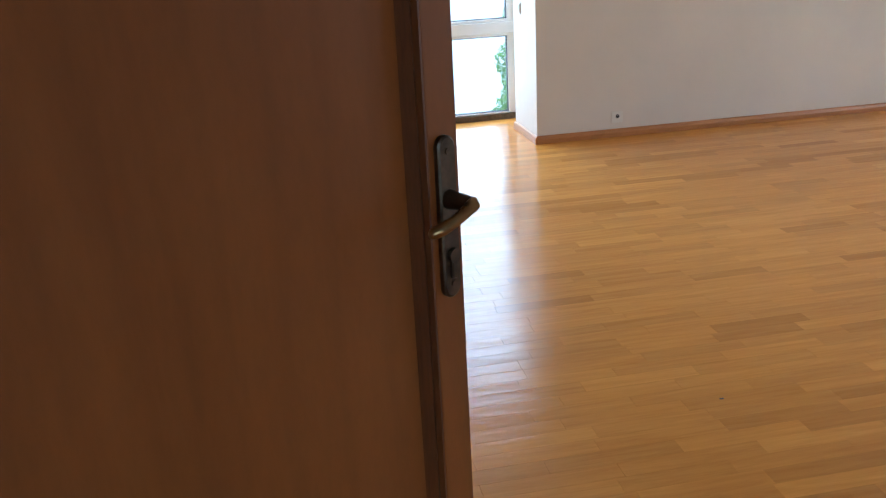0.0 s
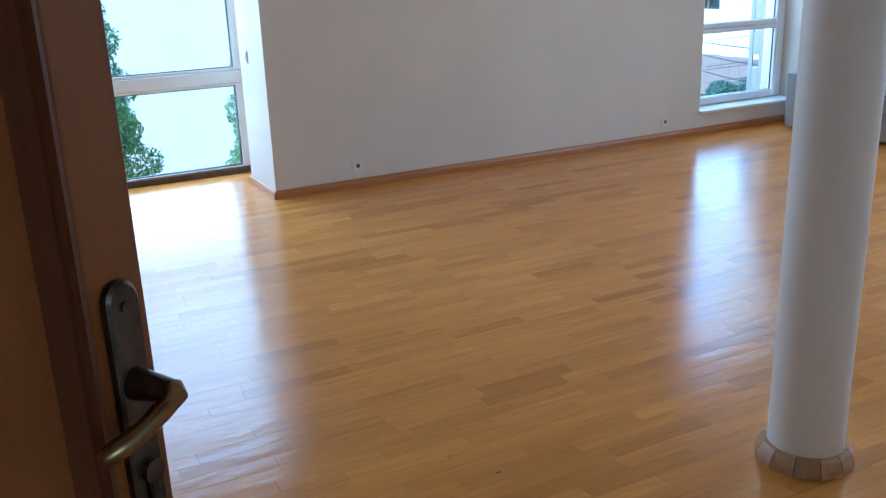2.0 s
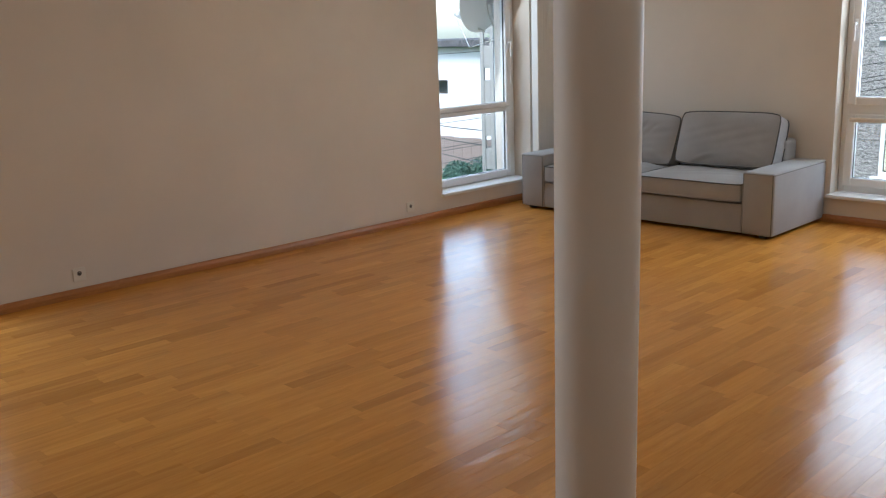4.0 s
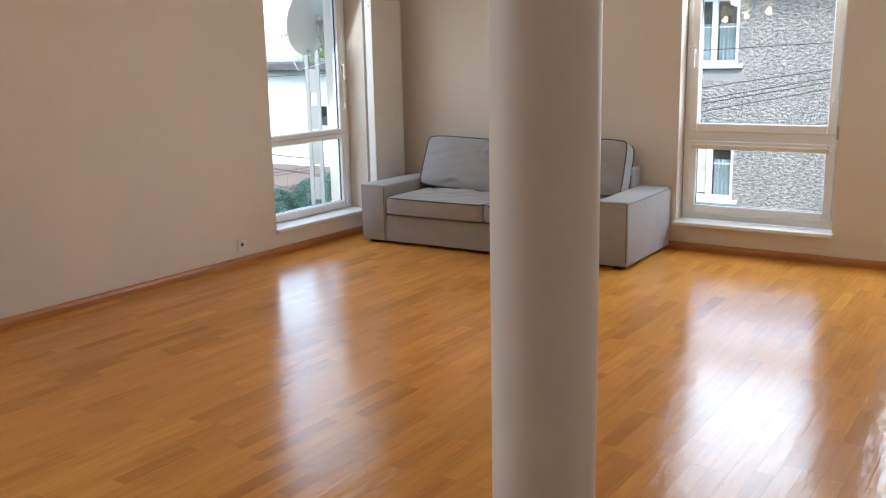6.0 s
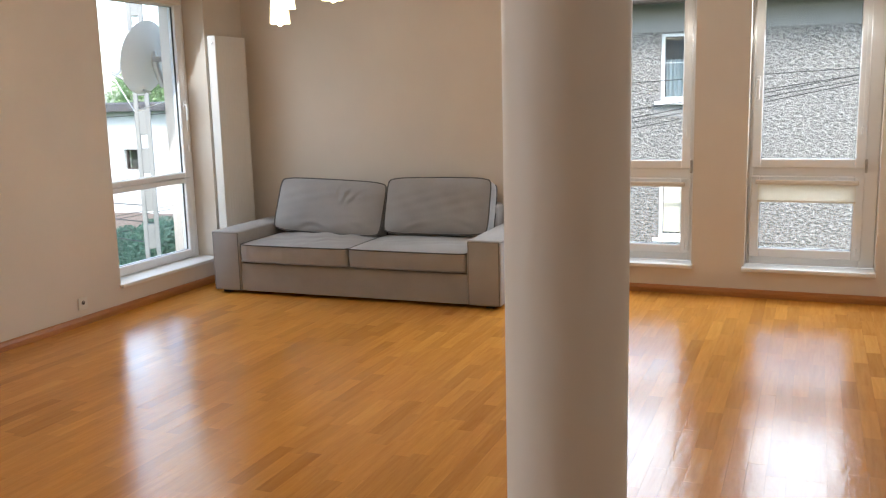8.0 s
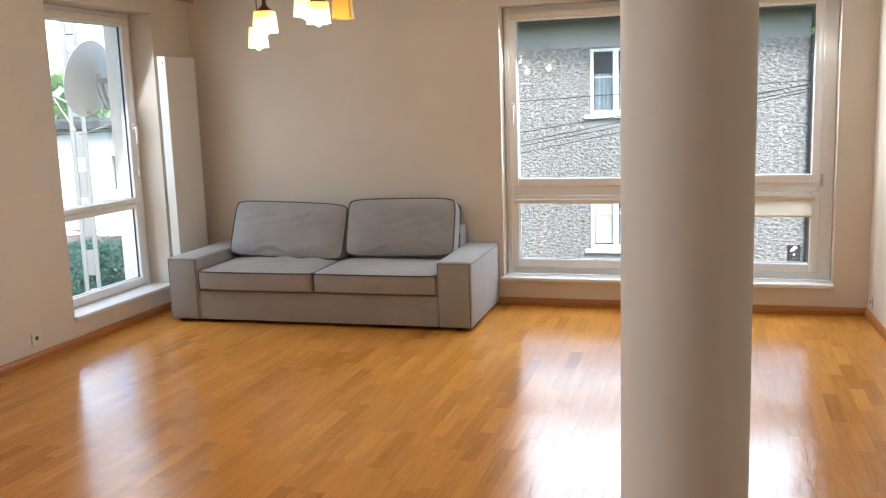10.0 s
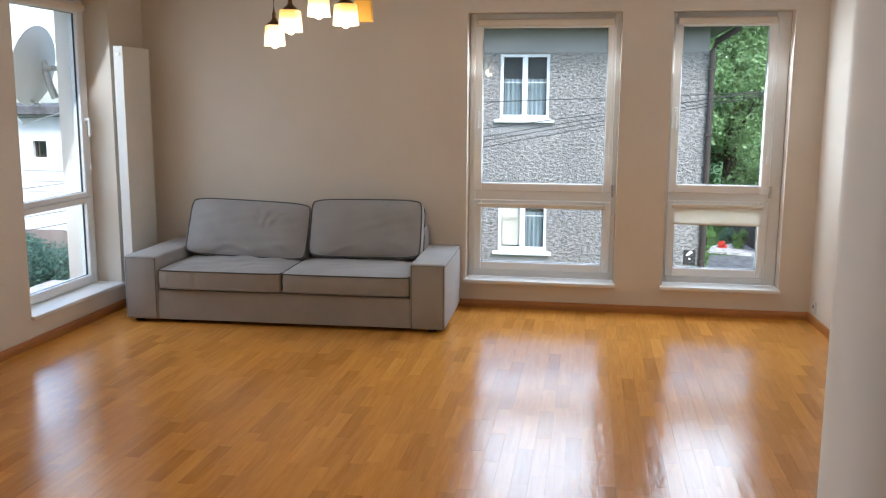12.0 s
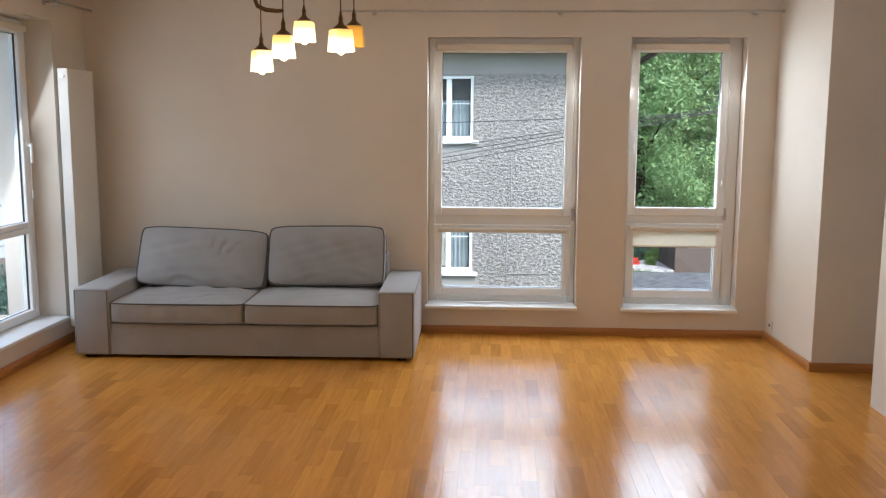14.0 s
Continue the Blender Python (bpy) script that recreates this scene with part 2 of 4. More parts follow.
M_GRAVEL = roughcast("white_gravel", (0.42, 0.41, 0.40), 0.5)
M_FENCE = wood("dark_fence_wood", (0.05, 0.035, 0.03), (0.10, 0.075, 0.06), "x", (0.6, 0.8))
M_FENCE_B = wood("brown_fence_wood", (0.17, 0.13, 0.115), (0.25, 0.20, 0.18), "y", (0.6, 0.8))
M_CONC = paint("pole_concrete", (0.30, 0.305, 0.30), 0.9, 0.002, 0.1)
M_DISH = paint("pale_grey_dish", (0.84, 0.85, 0.83), 0.5, 0.0003, 0.05)
M_BARK = roughcast("dark_bark", (0.06, 0.045, 0.035), 0.6)
M_LEAF = leaf_mat("broad_leaves", (0.08, 0.155, 0.065), (0.24, 0.36, 0.15))
M_BUSH = leaf_mat("bush_leaves", (0.03, 0.075, 0.055), (0.09, 0.17, 0.12))
M_THUJA = leaf_mat("thuja_needles", (0.04, 0.105, 0.03), (0.17, 0.30, 0.08))
M_WIRE = mat("black_cable", (0.02, 0.02, 0.02), 0.6)
M_CURTAIN = fabric("pale_blue_curtain", (0.24, 0.29, 0.32), (0.17, 0.22, 0.25), 0.0)
# dark colour standing in for the shade of rooms that aren't built
M_ROOM_SHADE = mat("room_shade_behind_glass", (0.05, 0.055, 0.06), 0.7)
M_RED = mat("red_flowers", (0.55, 0.05, 0.03), 0.6)

M_SHADE = mat("lit_frosted_shade", (0.9, 0.8, 0.55), 0.35)
_n = Net(M_SHADE)
_sep = _n.node("ShaderNodeSeparateXYZ")
_n.link(_n.co.outputs["Generated"], _sep.inputs[0])
_n.link(_n.ramp(_sep.outputs[2], [(0.0, (1.0, 0.90, 0.62)), (0.5, (1.0, 0.84, 0.48)), (0.72, (0.85, 0.52, 0.12)), (1.0, (0.5, 0.24, 0.03))]), _n.p.inputs["Emission Color"])
_n.p.inputs["Emission Strength"].default_value = 0.42
# shade without a lit bulb; a faint glow is put into its emission
M_SHADE_OFF = mat("amber_shade_faint_glow", (0.55, 0.30, 0.06), 0.35)
_n = Net(M_SHADE_OFF)
_n.p.inputs["Emission Color"].default_value = (0.8, 0.38, 0.04, 1)
_n.p.inputs["Emission Strength"].default_value = 0.07
M_BULB = mat("lit_bulb", (1, 0.9, 0.7), 0.3)
_n = Net(M_BULB)
_n.p.inputs["Emission Color"].default_value = (1.0, 0.82, 0.5, 1)
_n.p.inputs["Emission Strength"].default_value = 3.0


# ---------------------------------------------------------------- mesh helpers
def box(bm, a, b, bevel=0.0, seg=1):
    """An axis-parallel block from corner a to corner b, with rounded edges."""
    c = [(p + q) / 2 for p, q in zip(a, b)]
    s = [abs(q - p) for p, q in zip(a, b)]
    r = bmesh.ops.create_cube(bm, size=1, matrix=Matrix.Translation(c) @ Matrix.Diagonal((*s, 1)))
    if bevel:
        es = {e for v in r["verts"] for e in v.link_edges}
        bmesh.ops.bevel(bm, geom=list(es), offset=min(bevel, min(s) * 0.49), segments=seg, affect="EDGES", profile=0.5)
    return bm


def blk(a, b, bevel=0.0, seg=1):
    return box(bmesh.new(), a, b, bevel, seg)


def prism(points, z0, z1, bm=None):
    bm = bm or bmesh.new()
    lo = [bm.verts.new((x, y, z0)) for x, y in points]
    hi = [bm.verts.new((x, y, z1)) for x, y in points]
    n = len(points)
    bm.faces.new(hi)
    bm.faces.new(lo[::-1])
    for i in range(n):
        bm.faces.new((lo[i], lo[(i + 1) % n], hi[(i + 1) % n], hi[i]))
    bmesh.ops.recalc_face_normals(bm, faces=bm.faces)
    return bm


def lathe(profile, seg=24, bm=None, centre=(0, 0, 0)):
    """A turned body from (radius, height) pairs."""
    bm = bm or bmesh.new()
    rings = []
    for r, z in profile:
        rings.append([bm.verts.new((centre[0] + r * math.cos(2 * math.pi * i / seg), centre[1] + r * math.sin(2 * math.pi * i / seg), centre[2] + z)) for i in range(seg)])
    for a, b in zip(rings, rings[1:]):
        for i in range(seg):
            bm.faces.new((a[i], a[(i + 1) % seg], b[(i + 1) % seg], b[i]))
    bm.faces.new(rings[0][::-1])
    bm.faces.new(rings[-1])
    return bm


def tube(points, radius, seg=8, bm=None, closed=False):
    """A round bar along a line of points."""
    bm = bm or bmesh.new()
    pts = [Vector(p) for p in points]
    n = len(pts)
    rings = []
    for i, p in enumerate(pts):
        if closed:
            d = pts[(i + 1) % n] - pts[i - 1]
        else:
            d = pts[min(i + 1, n - 1)] - pts[max(i - 1, 0)]
        d.normalize()
        up = Vector((0, 0, 1)) if abs(d.z) < 0.9 else Vector((1, 0, 0))
        u = d.cross(up).normalized()
        w = u.cross(d)
        r = radius[i] if isinstance(radius, (list, tuple)) else radius
        rings.append([bm.verts.new(p + u * r * math.cos(2 * math.pi * k / seg) + w * r * math.sin(2 * math.pi * k / seg)) for k in range(seg)])
    pairs = list(zip(rings, rings[1:])) + ([(rings[-1], rings[0])] if closed else [])
    for a, b in pairs:
        for k in range(seg):
            bm.faces.new((a[k], a[(k + 1) % seg], b[(k + 1) % seg], b[k]))
    if not closed:
        bm.faces.new(rings[0][::-1])
        bm.faces.new(rings[-1])
    bmesh.ops.recalc_face_normals(bm, faces=bm.faces)
    return bm


def mesh_of(name, bm, material, smooth=False):
    me = bpy.data.meshes.new(name)
    bm.to_mesh(me)
    bm.free()
    me.materials.append(material)
    if smooth:
        for p in me.polygons:
            p.use_smooth = True
        me.set_sharp_from_angle(angle=radians(46))
    return me


def part(name, bm, material, parent=None, label="", smooth=False):
    ob = new(name, mesh_of(name, bm, material, smooth))
    if parent:
        ob.parent = parent
    return tagged(ob, label)


def thing(name, label, category, group="", m=None, kind=""):
    ob = new(name)
    if m is not None:
        ob.matrix_basis = m
    return tagged(ob, label, category, group, kind)


def setting(name, bm, material, label, category, smooth=False):
    return tagged(part(name, bm, material, None, "", smooth), label, category, "", "structure")


# ---------------------------------------------------------------- the room's shell
H = 2.62
LW_OUT = -0.42
# left wall: around the balcony recess and the window
bm = prism([(0, 1.732), (0, 5.378), (LW_OUT, 5.378), (LW_OUT, 1.84), (-0.55, 1.84), (-0.55, 1.732)], -0.3, H)
box(bm, (LW_OUT, 5.378, -0.3), (0, 6.50, 0.168))
box(bm, (LW_OUT, 5.378, 2.228), (0, 6.50, H))
box(bm, (LW_OUT, 6.50, -0.3), (0, 7.36, H))
setting("wall_west", bm, M_WALL, "white painted plaster wall with a tall window opening", "wall")
bm = blk((-1.12, 1.84, -0.3), (LW_OUT, 2.15, H))
setting("wall_recess_side", bm, M_WALL, "white plaster reveal beside the balcony door", "wall")
# far wall with two tall windows
bm = blk((0, 7.0, -0.3), (2.520, 7.36, H))
box(bm, (2.520, 7.0, -0.3), (3.617, 7.36, 0.186))
box(bm, (2.520, 7.0, 2.166), (3.617, 7.36, H))
box(bm, (3.617, 7.0, -0.3), (3.968, 7.36, H))
box(bm, (3.968, 7.0, -0.3), (4.782, 7.36, 0.186))
box(bm, (3.968, 7.0, 2.166), (4.782, 7.36, H))
box(bm, (4.782, 7.0, -0.3), (6.9, 7.36, H))
setting("wall_north", bm, M_WALL, "white painted plaster wall with two tall windows", "wall")
# pier on the east side, the passage behind it and the long near wall
setting("wall_pier", prism([(5.002, 7.0), (5.041, 6.115), (6.9, 6.115), (6.9, 7.0)], -0.3, H), M_WALL, "white painted wall pier beside a passage", "wall")
setting("wall_east", prism([(5.129, 5.41), (6.9, 5.41), (6.9, 5.30), (5.62, 5.30), (5.62, 1.75), (5.19, 1.75)], -0.3, H), M_WALL, "white painted wall beside the passage", "wall")
setting("wall_passage_end", blk((6.9, 5.30, -0.3), (7.05, 7.36, H)), M_WALL, "white painted end wall of the passage", "wall")
bm = blk((5.50, 0.48, -0.3), (5.62, 1.75, H))
box(bm, (5.50, -1.2, -0.3), (5.62, -0.62, H))
box(bm, (5.50, -0.62, 2.08), (5.62, 0.48, H))
setting("wall_door", bm, M_WALL, "white painted wall with the doorway", "wall")
setting("wall_south", blk((-1.12, -1.35, -0.3), (8.2, -1.2, H)), M_WALL, "white painted wall closing the room", "wall")
# unseen end wall; its opening is assumed, to hold the added fill lamp
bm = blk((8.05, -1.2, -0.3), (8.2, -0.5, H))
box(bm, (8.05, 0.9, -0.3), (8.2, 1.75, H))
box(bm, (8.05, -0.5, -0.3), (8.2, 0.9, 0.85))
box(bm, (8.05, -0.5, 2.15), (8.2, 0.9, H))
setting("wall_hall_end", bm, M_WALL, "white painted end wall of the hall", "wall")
setting("wall_hall_side", blk((5.62, 1.60, -0.3), (8.05, 1.75, H)), M_WALL, "white painted side wall of the hall", "wall")
bm = blk((-0.42, -1.2, -0.3), (0, -0.40, H))
box(bm, (-1.12, -1.2, -0.3), (-0.42, -0.48, H))
setting("wall_west_south", bm, M_WALL, "white painted wall beside the balcony recess", "wall")
setting("wall_recess_head", blk((-1.12, -0.48, 2.35), (0, 1.84, H)), M_WALL, "white plaster lintel over the balcony door", "wall")
setting("ceiling", prism([(-1.12, -1.35), (8.2, -1.35), (8.2, 7.36), (LW_OUT, 7.36), (LW_OUT, 2.15), (-1.12, 2.15)], H, H + 0.2), M_CEIL, "white painted ceiling", "ceiling")
setting("floor", blk((-1.12, -1.35, -0.3), (8.2, 7.36, -0.006)), M_STAVES, "parquet underlay of the floor", "floor")


def skirting(a, b, normal, material):
    """A wooden skirting board between two points of the plan; normal points into the room."""
    a, b, n = Vector((*a, 0)), Vector((*b, 0)), Vector((*normal, 0)).normalized()
    prof = [(0.0, 0.0), (0.018, 0.0), (0.018, 0.030), (0.012, 0.048), (0.005, 0.056), (0.0, 0.056)]
    bm = bmesh.new()
    ends = [[bm.verts.new(p + n * (0.001 + d) + Vector((0, 0, z + 0.0005))) for d, z in prof] for p in (a, b)]
    k = len(prof)
    for i in range(k):
        bm.faces.new((ends[0][i], ends[0][(i + 1) % k], ends[1][(i + 1) % k], ends[1][i]))
    bm.faces.new(ends[0])
    bm.faces.new(ends[1][::-1])
    bmesh.ops.recalc_face_normals(bm, faces=bm.faces)
    return setting("baseboard", bm, material, "lacquered wooden skirting board along the wall", "baseboard")


skirting((0, 1.732), (0, 7.0), (1, 0), M_SKIRT_Y)
skirting((-0.55, 1.732), (0.018, 1.732), (0, -1), M_SKIRT_X)
skirting((0.0, 7.0), (4.998, 7.0), (0, -1), M_SKIRT_X)
skirting((5.002, 7.0), (5.041, 6.115), (-0.999, -0.044), M_SKIRT_Y)
skirting((5.022, 6.115), (6.9, 6.115), (0, -1), M_SKIRT_X)


# ---------------------------------------------------------------- windows
def bar_frame(bm, x0, z0, x1, z1, w, y0, y1, bevel=0.004):
    """Four bars round an opening; w gives the widths left, right, bottom, top."""
    l, r, b, t = w
    box(bm, (x0, y0, z0), (x0 + l, y1, z1), bevel)
    box(bm, (x1 - r, y0, z0), (x1, y1, z1), bevel)
    box(bm, (x0 + l, y0, z0), (x1 - r, y1, z0 + b), bevel)
    box(bm, (x0 + l, y0, z1 - t), (x1 - r, y1, z1), bevel)
    return bm


def pane(name, x0, z0, x1, z1, y, parent):
    ob = part(name, blk((x0, y, z0), (x1, y + 0.006, z1)), M_GLASS, parent)
    ob.visible_shadow = False
    return ob


def tall_window(name, m, width, z0, z1, g, transom, blind, label, handle_left=True):
    """A two-light window in local coordinates: x along the wall, y outwards, z up. g: glass edges left, right, bottom,
    lower top, upper bottom, top."""
    w = thing(name, label, "window", "", m, "structure")
    gl, gr, gb, gt1, gb2, gt2 = g
    mid = min(0.062, (gb2 - gt1) / 2 - 0.0015)   # sash bar on either side of the transom
    part("window_frame", bar_frame(bmesh.new(), 0.002, z0, width - 0.002, z1, (gl - 0.052, width - gr - 0.052, gb - 0.052 - z0, z1 - gt2 - 0.050), 0.0, 0.075), M_PVC, w)
    part("transom", blk((gl - 0.054, 0.004, gt1 + mid - 0.012), (gr + 0.054, 0.07, gb2 - mid + 0.012), 0.004), M_PVC, w)
    up = part("sash", bar_frame(bmesh.new(), gl - 0.062, gb2 - mid, gr + 0.062, gt2 + 0.06, (0.062, 0.062, mid, 0.06), -0.018, 0.05, 0.006), M_PVC, w)
    lo = part("sash", bar_frame(bmesh.new(), gl - 0.062, gb - 0.062, gr + 0.062, gt1 + mid, (0.062, 0.062, 0.062, mid), -0.018, 0.05, 0.006), M_PVC, w)
    part("gasket", bar_frame(bmesh.new(), gl - 0.004, gb2 - 0.004, gr + 0.004, gt2 + 0.004, (0.006,) * 4, 0.006, 0.02, 0), M_GASKET, up)
    part("gasket", bar_frame(bmesh.new(), gl - 0.004, gb - 0.004, gr + 0.004, gt1 + 0.004, (0.006,) * 4, 0.006, 0.02, 0), M_GASKET, lo)
    pane("pane", gl - 0.01, gb2 - 0.01, gr + 0.01, gt2 + 0.01, 0.024, up)
    pane("pane", gl - 0.01, gb - 0.01, gr + 0.01, gt1 + 0.01, 0.024, lo)
    # roller blinds in their cassettes
    part("blind_cassette", blk((gl - 0.045, -0.062, gt2 + 0.012), (gr + 0.045, -0.018, gt2 + 0.062), 0.012, 2), M_CASS, w, "cream roller blind cassette")
    if handle_left:
        part("blind_cassette", blk((gl - 0.03, -0.044, gt1 + 0.006), (gr + 0.03, -0.0185, gt1 + 0.036), 0.008, 2), M_CASS, w, "cream roller blind cassette")
    if blind:
        part("blind", blk((gl - 0.012, -0.030, blind), (gr + 0.012, -0.027, gt1 + 0.01)), M_BLIND, w, "cream roller blind, part lowered")
        part("blind_rail", blk((gl - 0.014, -0.034, blind - 0.012), (gr + 0.014, -0.022, blind), 0.003), M_CASS, w)
    # handle, hinge and blind chain
    hx = gl - 0.032 if handle_left else gr + 0.032
    hz = gb2 + 0.52
    bm = blk((hx - 0.013, -0.028, hz - 0.035), (hx + 0.013, -0.018, hz + 0.035), 0.005, 2)
    box(bm, (hx - 0.008, -0.05, hz - 0.008), (hx + 0.008, -0.026, hz + 0.008), 0.003)
    box(bm, (hx - 0.010, -0.060, hz - 0.12), (hx + 0.010, -0.046, hz + 0.012), 0.005, 2)
    part("handle", bm, M_PVC, up, "white window handle")
    hx2 = gr + 0.068 if handle_left else gl - 0.068
    part("hinge", blk((hx2 - 0.008, -0.03, gb2 - 0.09), (hx2 + 0.008, -0.002, gb2 + 0.0), 0.004, 2), M_STEEL, w, "grey hinge cover")
    bm = tube([(gr + 0.03, -0.045, gt2 + 0.01), (gr + 0.032, -0.04, gt2 - 0.5), (gr + 0.031, -0.045, gb2 + 0.2)], 0.0018, 5)
    box(bm, (gr + 0.025, -0.052, gb2 + 0.16), (gr + 0.037, -0.038, gb2 + 0.21), 0.004)
    part("blind_chain", bm, M_PVC, w)
    bm = tube([(gr + 0.03, -0.03, gt1), (gr + 0.03, -0.03, gb + 0.02)], 0.0015, 5)
    box(bm, (gr + 0.022, -0.036, gb - 0.03), (gr + 0.036, -0.024, gb + 0.02), 0.004)
    part("blind_chain", bm, M_PVC, w)
    for fx in (0.18, 0.82):
        part("frame_cap", blk((width * fx - 0.03, -0.006, z0 + 0.004), (width * fx + 0.03, 0.0, z0 + 0.02), 0.002), M_PVC, w)
    return w


def sill(name, a, b, label):
    bm = blk(a, b, 0.006, 2)
    return setting(name, bm, M_SILL, label, "window sill")


w2 = tall_window("window_2", pose(2.520, 7.125, 0), 1.097, 0.215, 2.166, (0.101, 1.002, 0.328, 0.742, 0.932, 2.062), 0.847, 0, "white plastic window with a fixed light below and a roller blind above")
w3 = tall_window("window_3", pose(3.968, 7.125, 0), 0.814, 0.215, 2.166, (0.082, 0.668, 0.328, 0.766, 0.945, 2.066), 0.855, 0.664, "narrow white plastic window with a half-lowered cream blind below")
w1 = tall_window("window_1", pose(-0.19, 5.378, 0, 0, 0, 90), 1.122, 0.19, 2.228, (0.10, 1.00, 0.262, 0.790, 0.872, 2.13), 0.83, 0, "tall white plastic window beside the radiator", False)
sill("window_sill_1", (-0.188, 5.368, 0.169), (0.03, 6.499, 0.194), "white stone window sill under the tall window")
sill("window_sill_2", (2.506, 6.95, 0.1865), (3.630, 7.124, 0.214), "white stone window sill on the far wall")
sill("window_sill_3", (3.953, 6.95, 0.1865), (4.788, 7.124, 0.214), "white stone window sill under the narrow window")

# balcony glazing in the recess
bd = thing("balcony_door", "tall white framed balcony glazing with dark gaskets", "balcony door", "", None, "structure")
GX = -0.98


def bay(y0, y1):
    for z0, z1, nm in ((0.046, 0.665, "pane"), (0.755, 2.30, "pane")):
        bm = bmesh.new()
        w = 0.06
        box(bm, (GX, y0, z0), (GX + 0.06, y0 + w, z1), 0.004)
        box(bm, (GX, y1 - w, z0), (GX + 0.06, y1, z1), 0.004)
        box(bm, (GX, y0 + w, z0), (GX + 0.06, y1 - w, z0 + (0.012 if z0 < 0.5 else 0.02)), 0.003)
        box(bm, (GX, y0 + w, z1 - 0.02), (GX + 0.06, y1 - w, z1), 0.003)
        fr = part("sash", bm, M_PVC, bd)
        bm = bmesh.new()
        g = 0.006
        lo, hi = z0 + (0.012 if z0 < 0.5 else 0.02), z1 - 0.02
        for a, b in (((y0 + w, lo), (y0 + w + g, hi)), ((y1 - w - g, lo), (y1 - w, hi)), ((y0 + w, lo), (y1 - w, lo + g)), ((y0 + w, hi - g), (y1 - w, hi))):
            box(bm, (GX + 0.02, a[0], a[1]), (GX + 0.05, b[0], b[1]))
        part("gasket", bm, M_GASKET, fr)
        ob = part(nm, blk((GX + 0.03, y0 + 0.03, z0 + 0.01), (GX + 0.036, y1 - 0.03, z1 - 0.01)), M_GLASS, fr)
        ob.visible_shadow = False
    part("transom", blk((GX - 0.01, y0, 0.667), (GX + 0.07, y1, 0.753), 0.004), M_PVC, bd)


bay(0.777, 1.84)
bay(-0.42, 0.700)
part("post", blk((GX - 0.02, 0.702, 0.0), (GX + 0.08, 0.775, 2.35), 0.006), M_PVC, bd)
part("post_shoe", blk((GX - 0.0, 0.69, 0.0), (GX + 0.10, 0.787, 0.022), 0.006), M_STEEL, bd)
part("threshold", blk((GX - 0.06, -0.48, -0.01), (GX + 0.075, 0.69, 0.045), 0.004), M_THRESH, bd, "dark metal threshold")
part("threshold", blk((GX - 0.06, 0.787, -0.01), (GX + 0.075, 1.84, 0.045), 0.004), M_THRESH, bd, "dark metal threshold")
part("head", blk((GX - 0.02, -0.48, 2.30), (GX + 0.08, 1.84, 2.352)), M_PVC, bd)

# ---------------------------------------------------------------- column
col = thing("column", "round white painted column with a segmented wooden foot ring", "column", "", pose(3.988, 2.098, 0), "structure")
part("shaft", lathe([(0.109, 0.0), (0.109, H)], 64), M_COL, col, "", True)
SEGS = 12
for i in range(SEGS):
    a0, a1 = 2 * math.pi * i / SEGS + 0.012, 2 * math.pi * (i + 1) / SEGS - 0.012
    bm = bmesh.new()
    rows_ = []
    for a in (a0, a1):
        rows_.append([bm.verts.new((r * math.cos(a), r * math.sin(a), z)) for r, z in ((0.110, 0.001), (0.143, 0.001), (0.141, 0.022), (0.131, 0.045), (0.123, 0.054), (0.110, 0.056))])
    k = 6
    for j in range(k):
        bm.faces.new((rows_[0][j], rows_[0][(j + 1) % k], rows_[1][(j + 1) % k], rows_[1][j]))
    bm.faces.new(rows_[0])
    bm.faces.new(rows_[1][::-1])
    bmesh.ops.recalc_face_normals(bm, faces=bm.faces)
    part("ring_segment", bm, M_RING, col)

# ---------------------------------------------------------------- entrance door
DOOR_EDGE, DOOR_W, DOOR_H, DOOR_T = (5.088, 0.120), 0.82, 2.03, 0.04
DOOR_TURN = -55.0   # the leaf's direction from the lock edge to the hinge
dm = pose(DOOR_EDGE[0], DOOR_EDGE[1], 0.008, 0, 0, DOOR_TURN)
door = thing("door_1", "half-open reddish-brown veneered wooden door with bronze lever handle", "door", "", dm, "structure")
# local: x from lock edge to hinge, +y towards the hall
ST = 0.047
bm = blk((0.0, -DOOR_T, 0.0), (ST, 0, DOOR_H), 0.003)
box(bm, (DOOR_W - ST, -DOOR_T, 0.0), (DOOR_W, 0, DOOR_H), 0.003)
box(bm, (ST, -DOOR_T, 0.0), (DOOR_W - ST, 0, 0.16), 0.002)
box(bm, (ST, -DOOR_T, DOOR_H - 0.12), (DOOR_W - ST, 0, DOOR_H), 0.002)
part("door_frame", bm, M_DOOR, door)
part("door_panel", blk((ST, -DOOR_T + 0.012, 0.16), (DOOR_W - ST, -0.012, DOOR_H - 0.12)), M_DOOR, door)


def moulding(x0, x1, z0, z1, side):
    bm = bmesh.new()
    prof = [(0.0, 0.0), (0.0015, -0.003), (0.004, 0.004), (0.010, 0.005), (0.014, -0.001), (0.021, 0.001), (0.028, -0.006), (0.034, -0.0118)]
    prof = [(d * 0.58, h) for d, h in prof]
    corners = [(x0, z0, 1, 1), (x1, z0, -1, 1), (x1, z1, -1, -1), (x0, z1, 1, -1)]
    rings = [[bm.verts.new((x + sx * d, h if side > 0 else -DOOR_T - h, z + sz * d)) for d, h in prof] for x, z, sx, sz in corners]
    for i in range(4):
        a, b = rings[i], rings[(i + 1) % 4]
        for j in range(len(prof) - 1):
            bm.faces.new((a[j], a[j + 1], b[j + 1], b[j]))
    bmesh.ops.recalc_face_normals(bm, faces=bm.faces)
    return bm


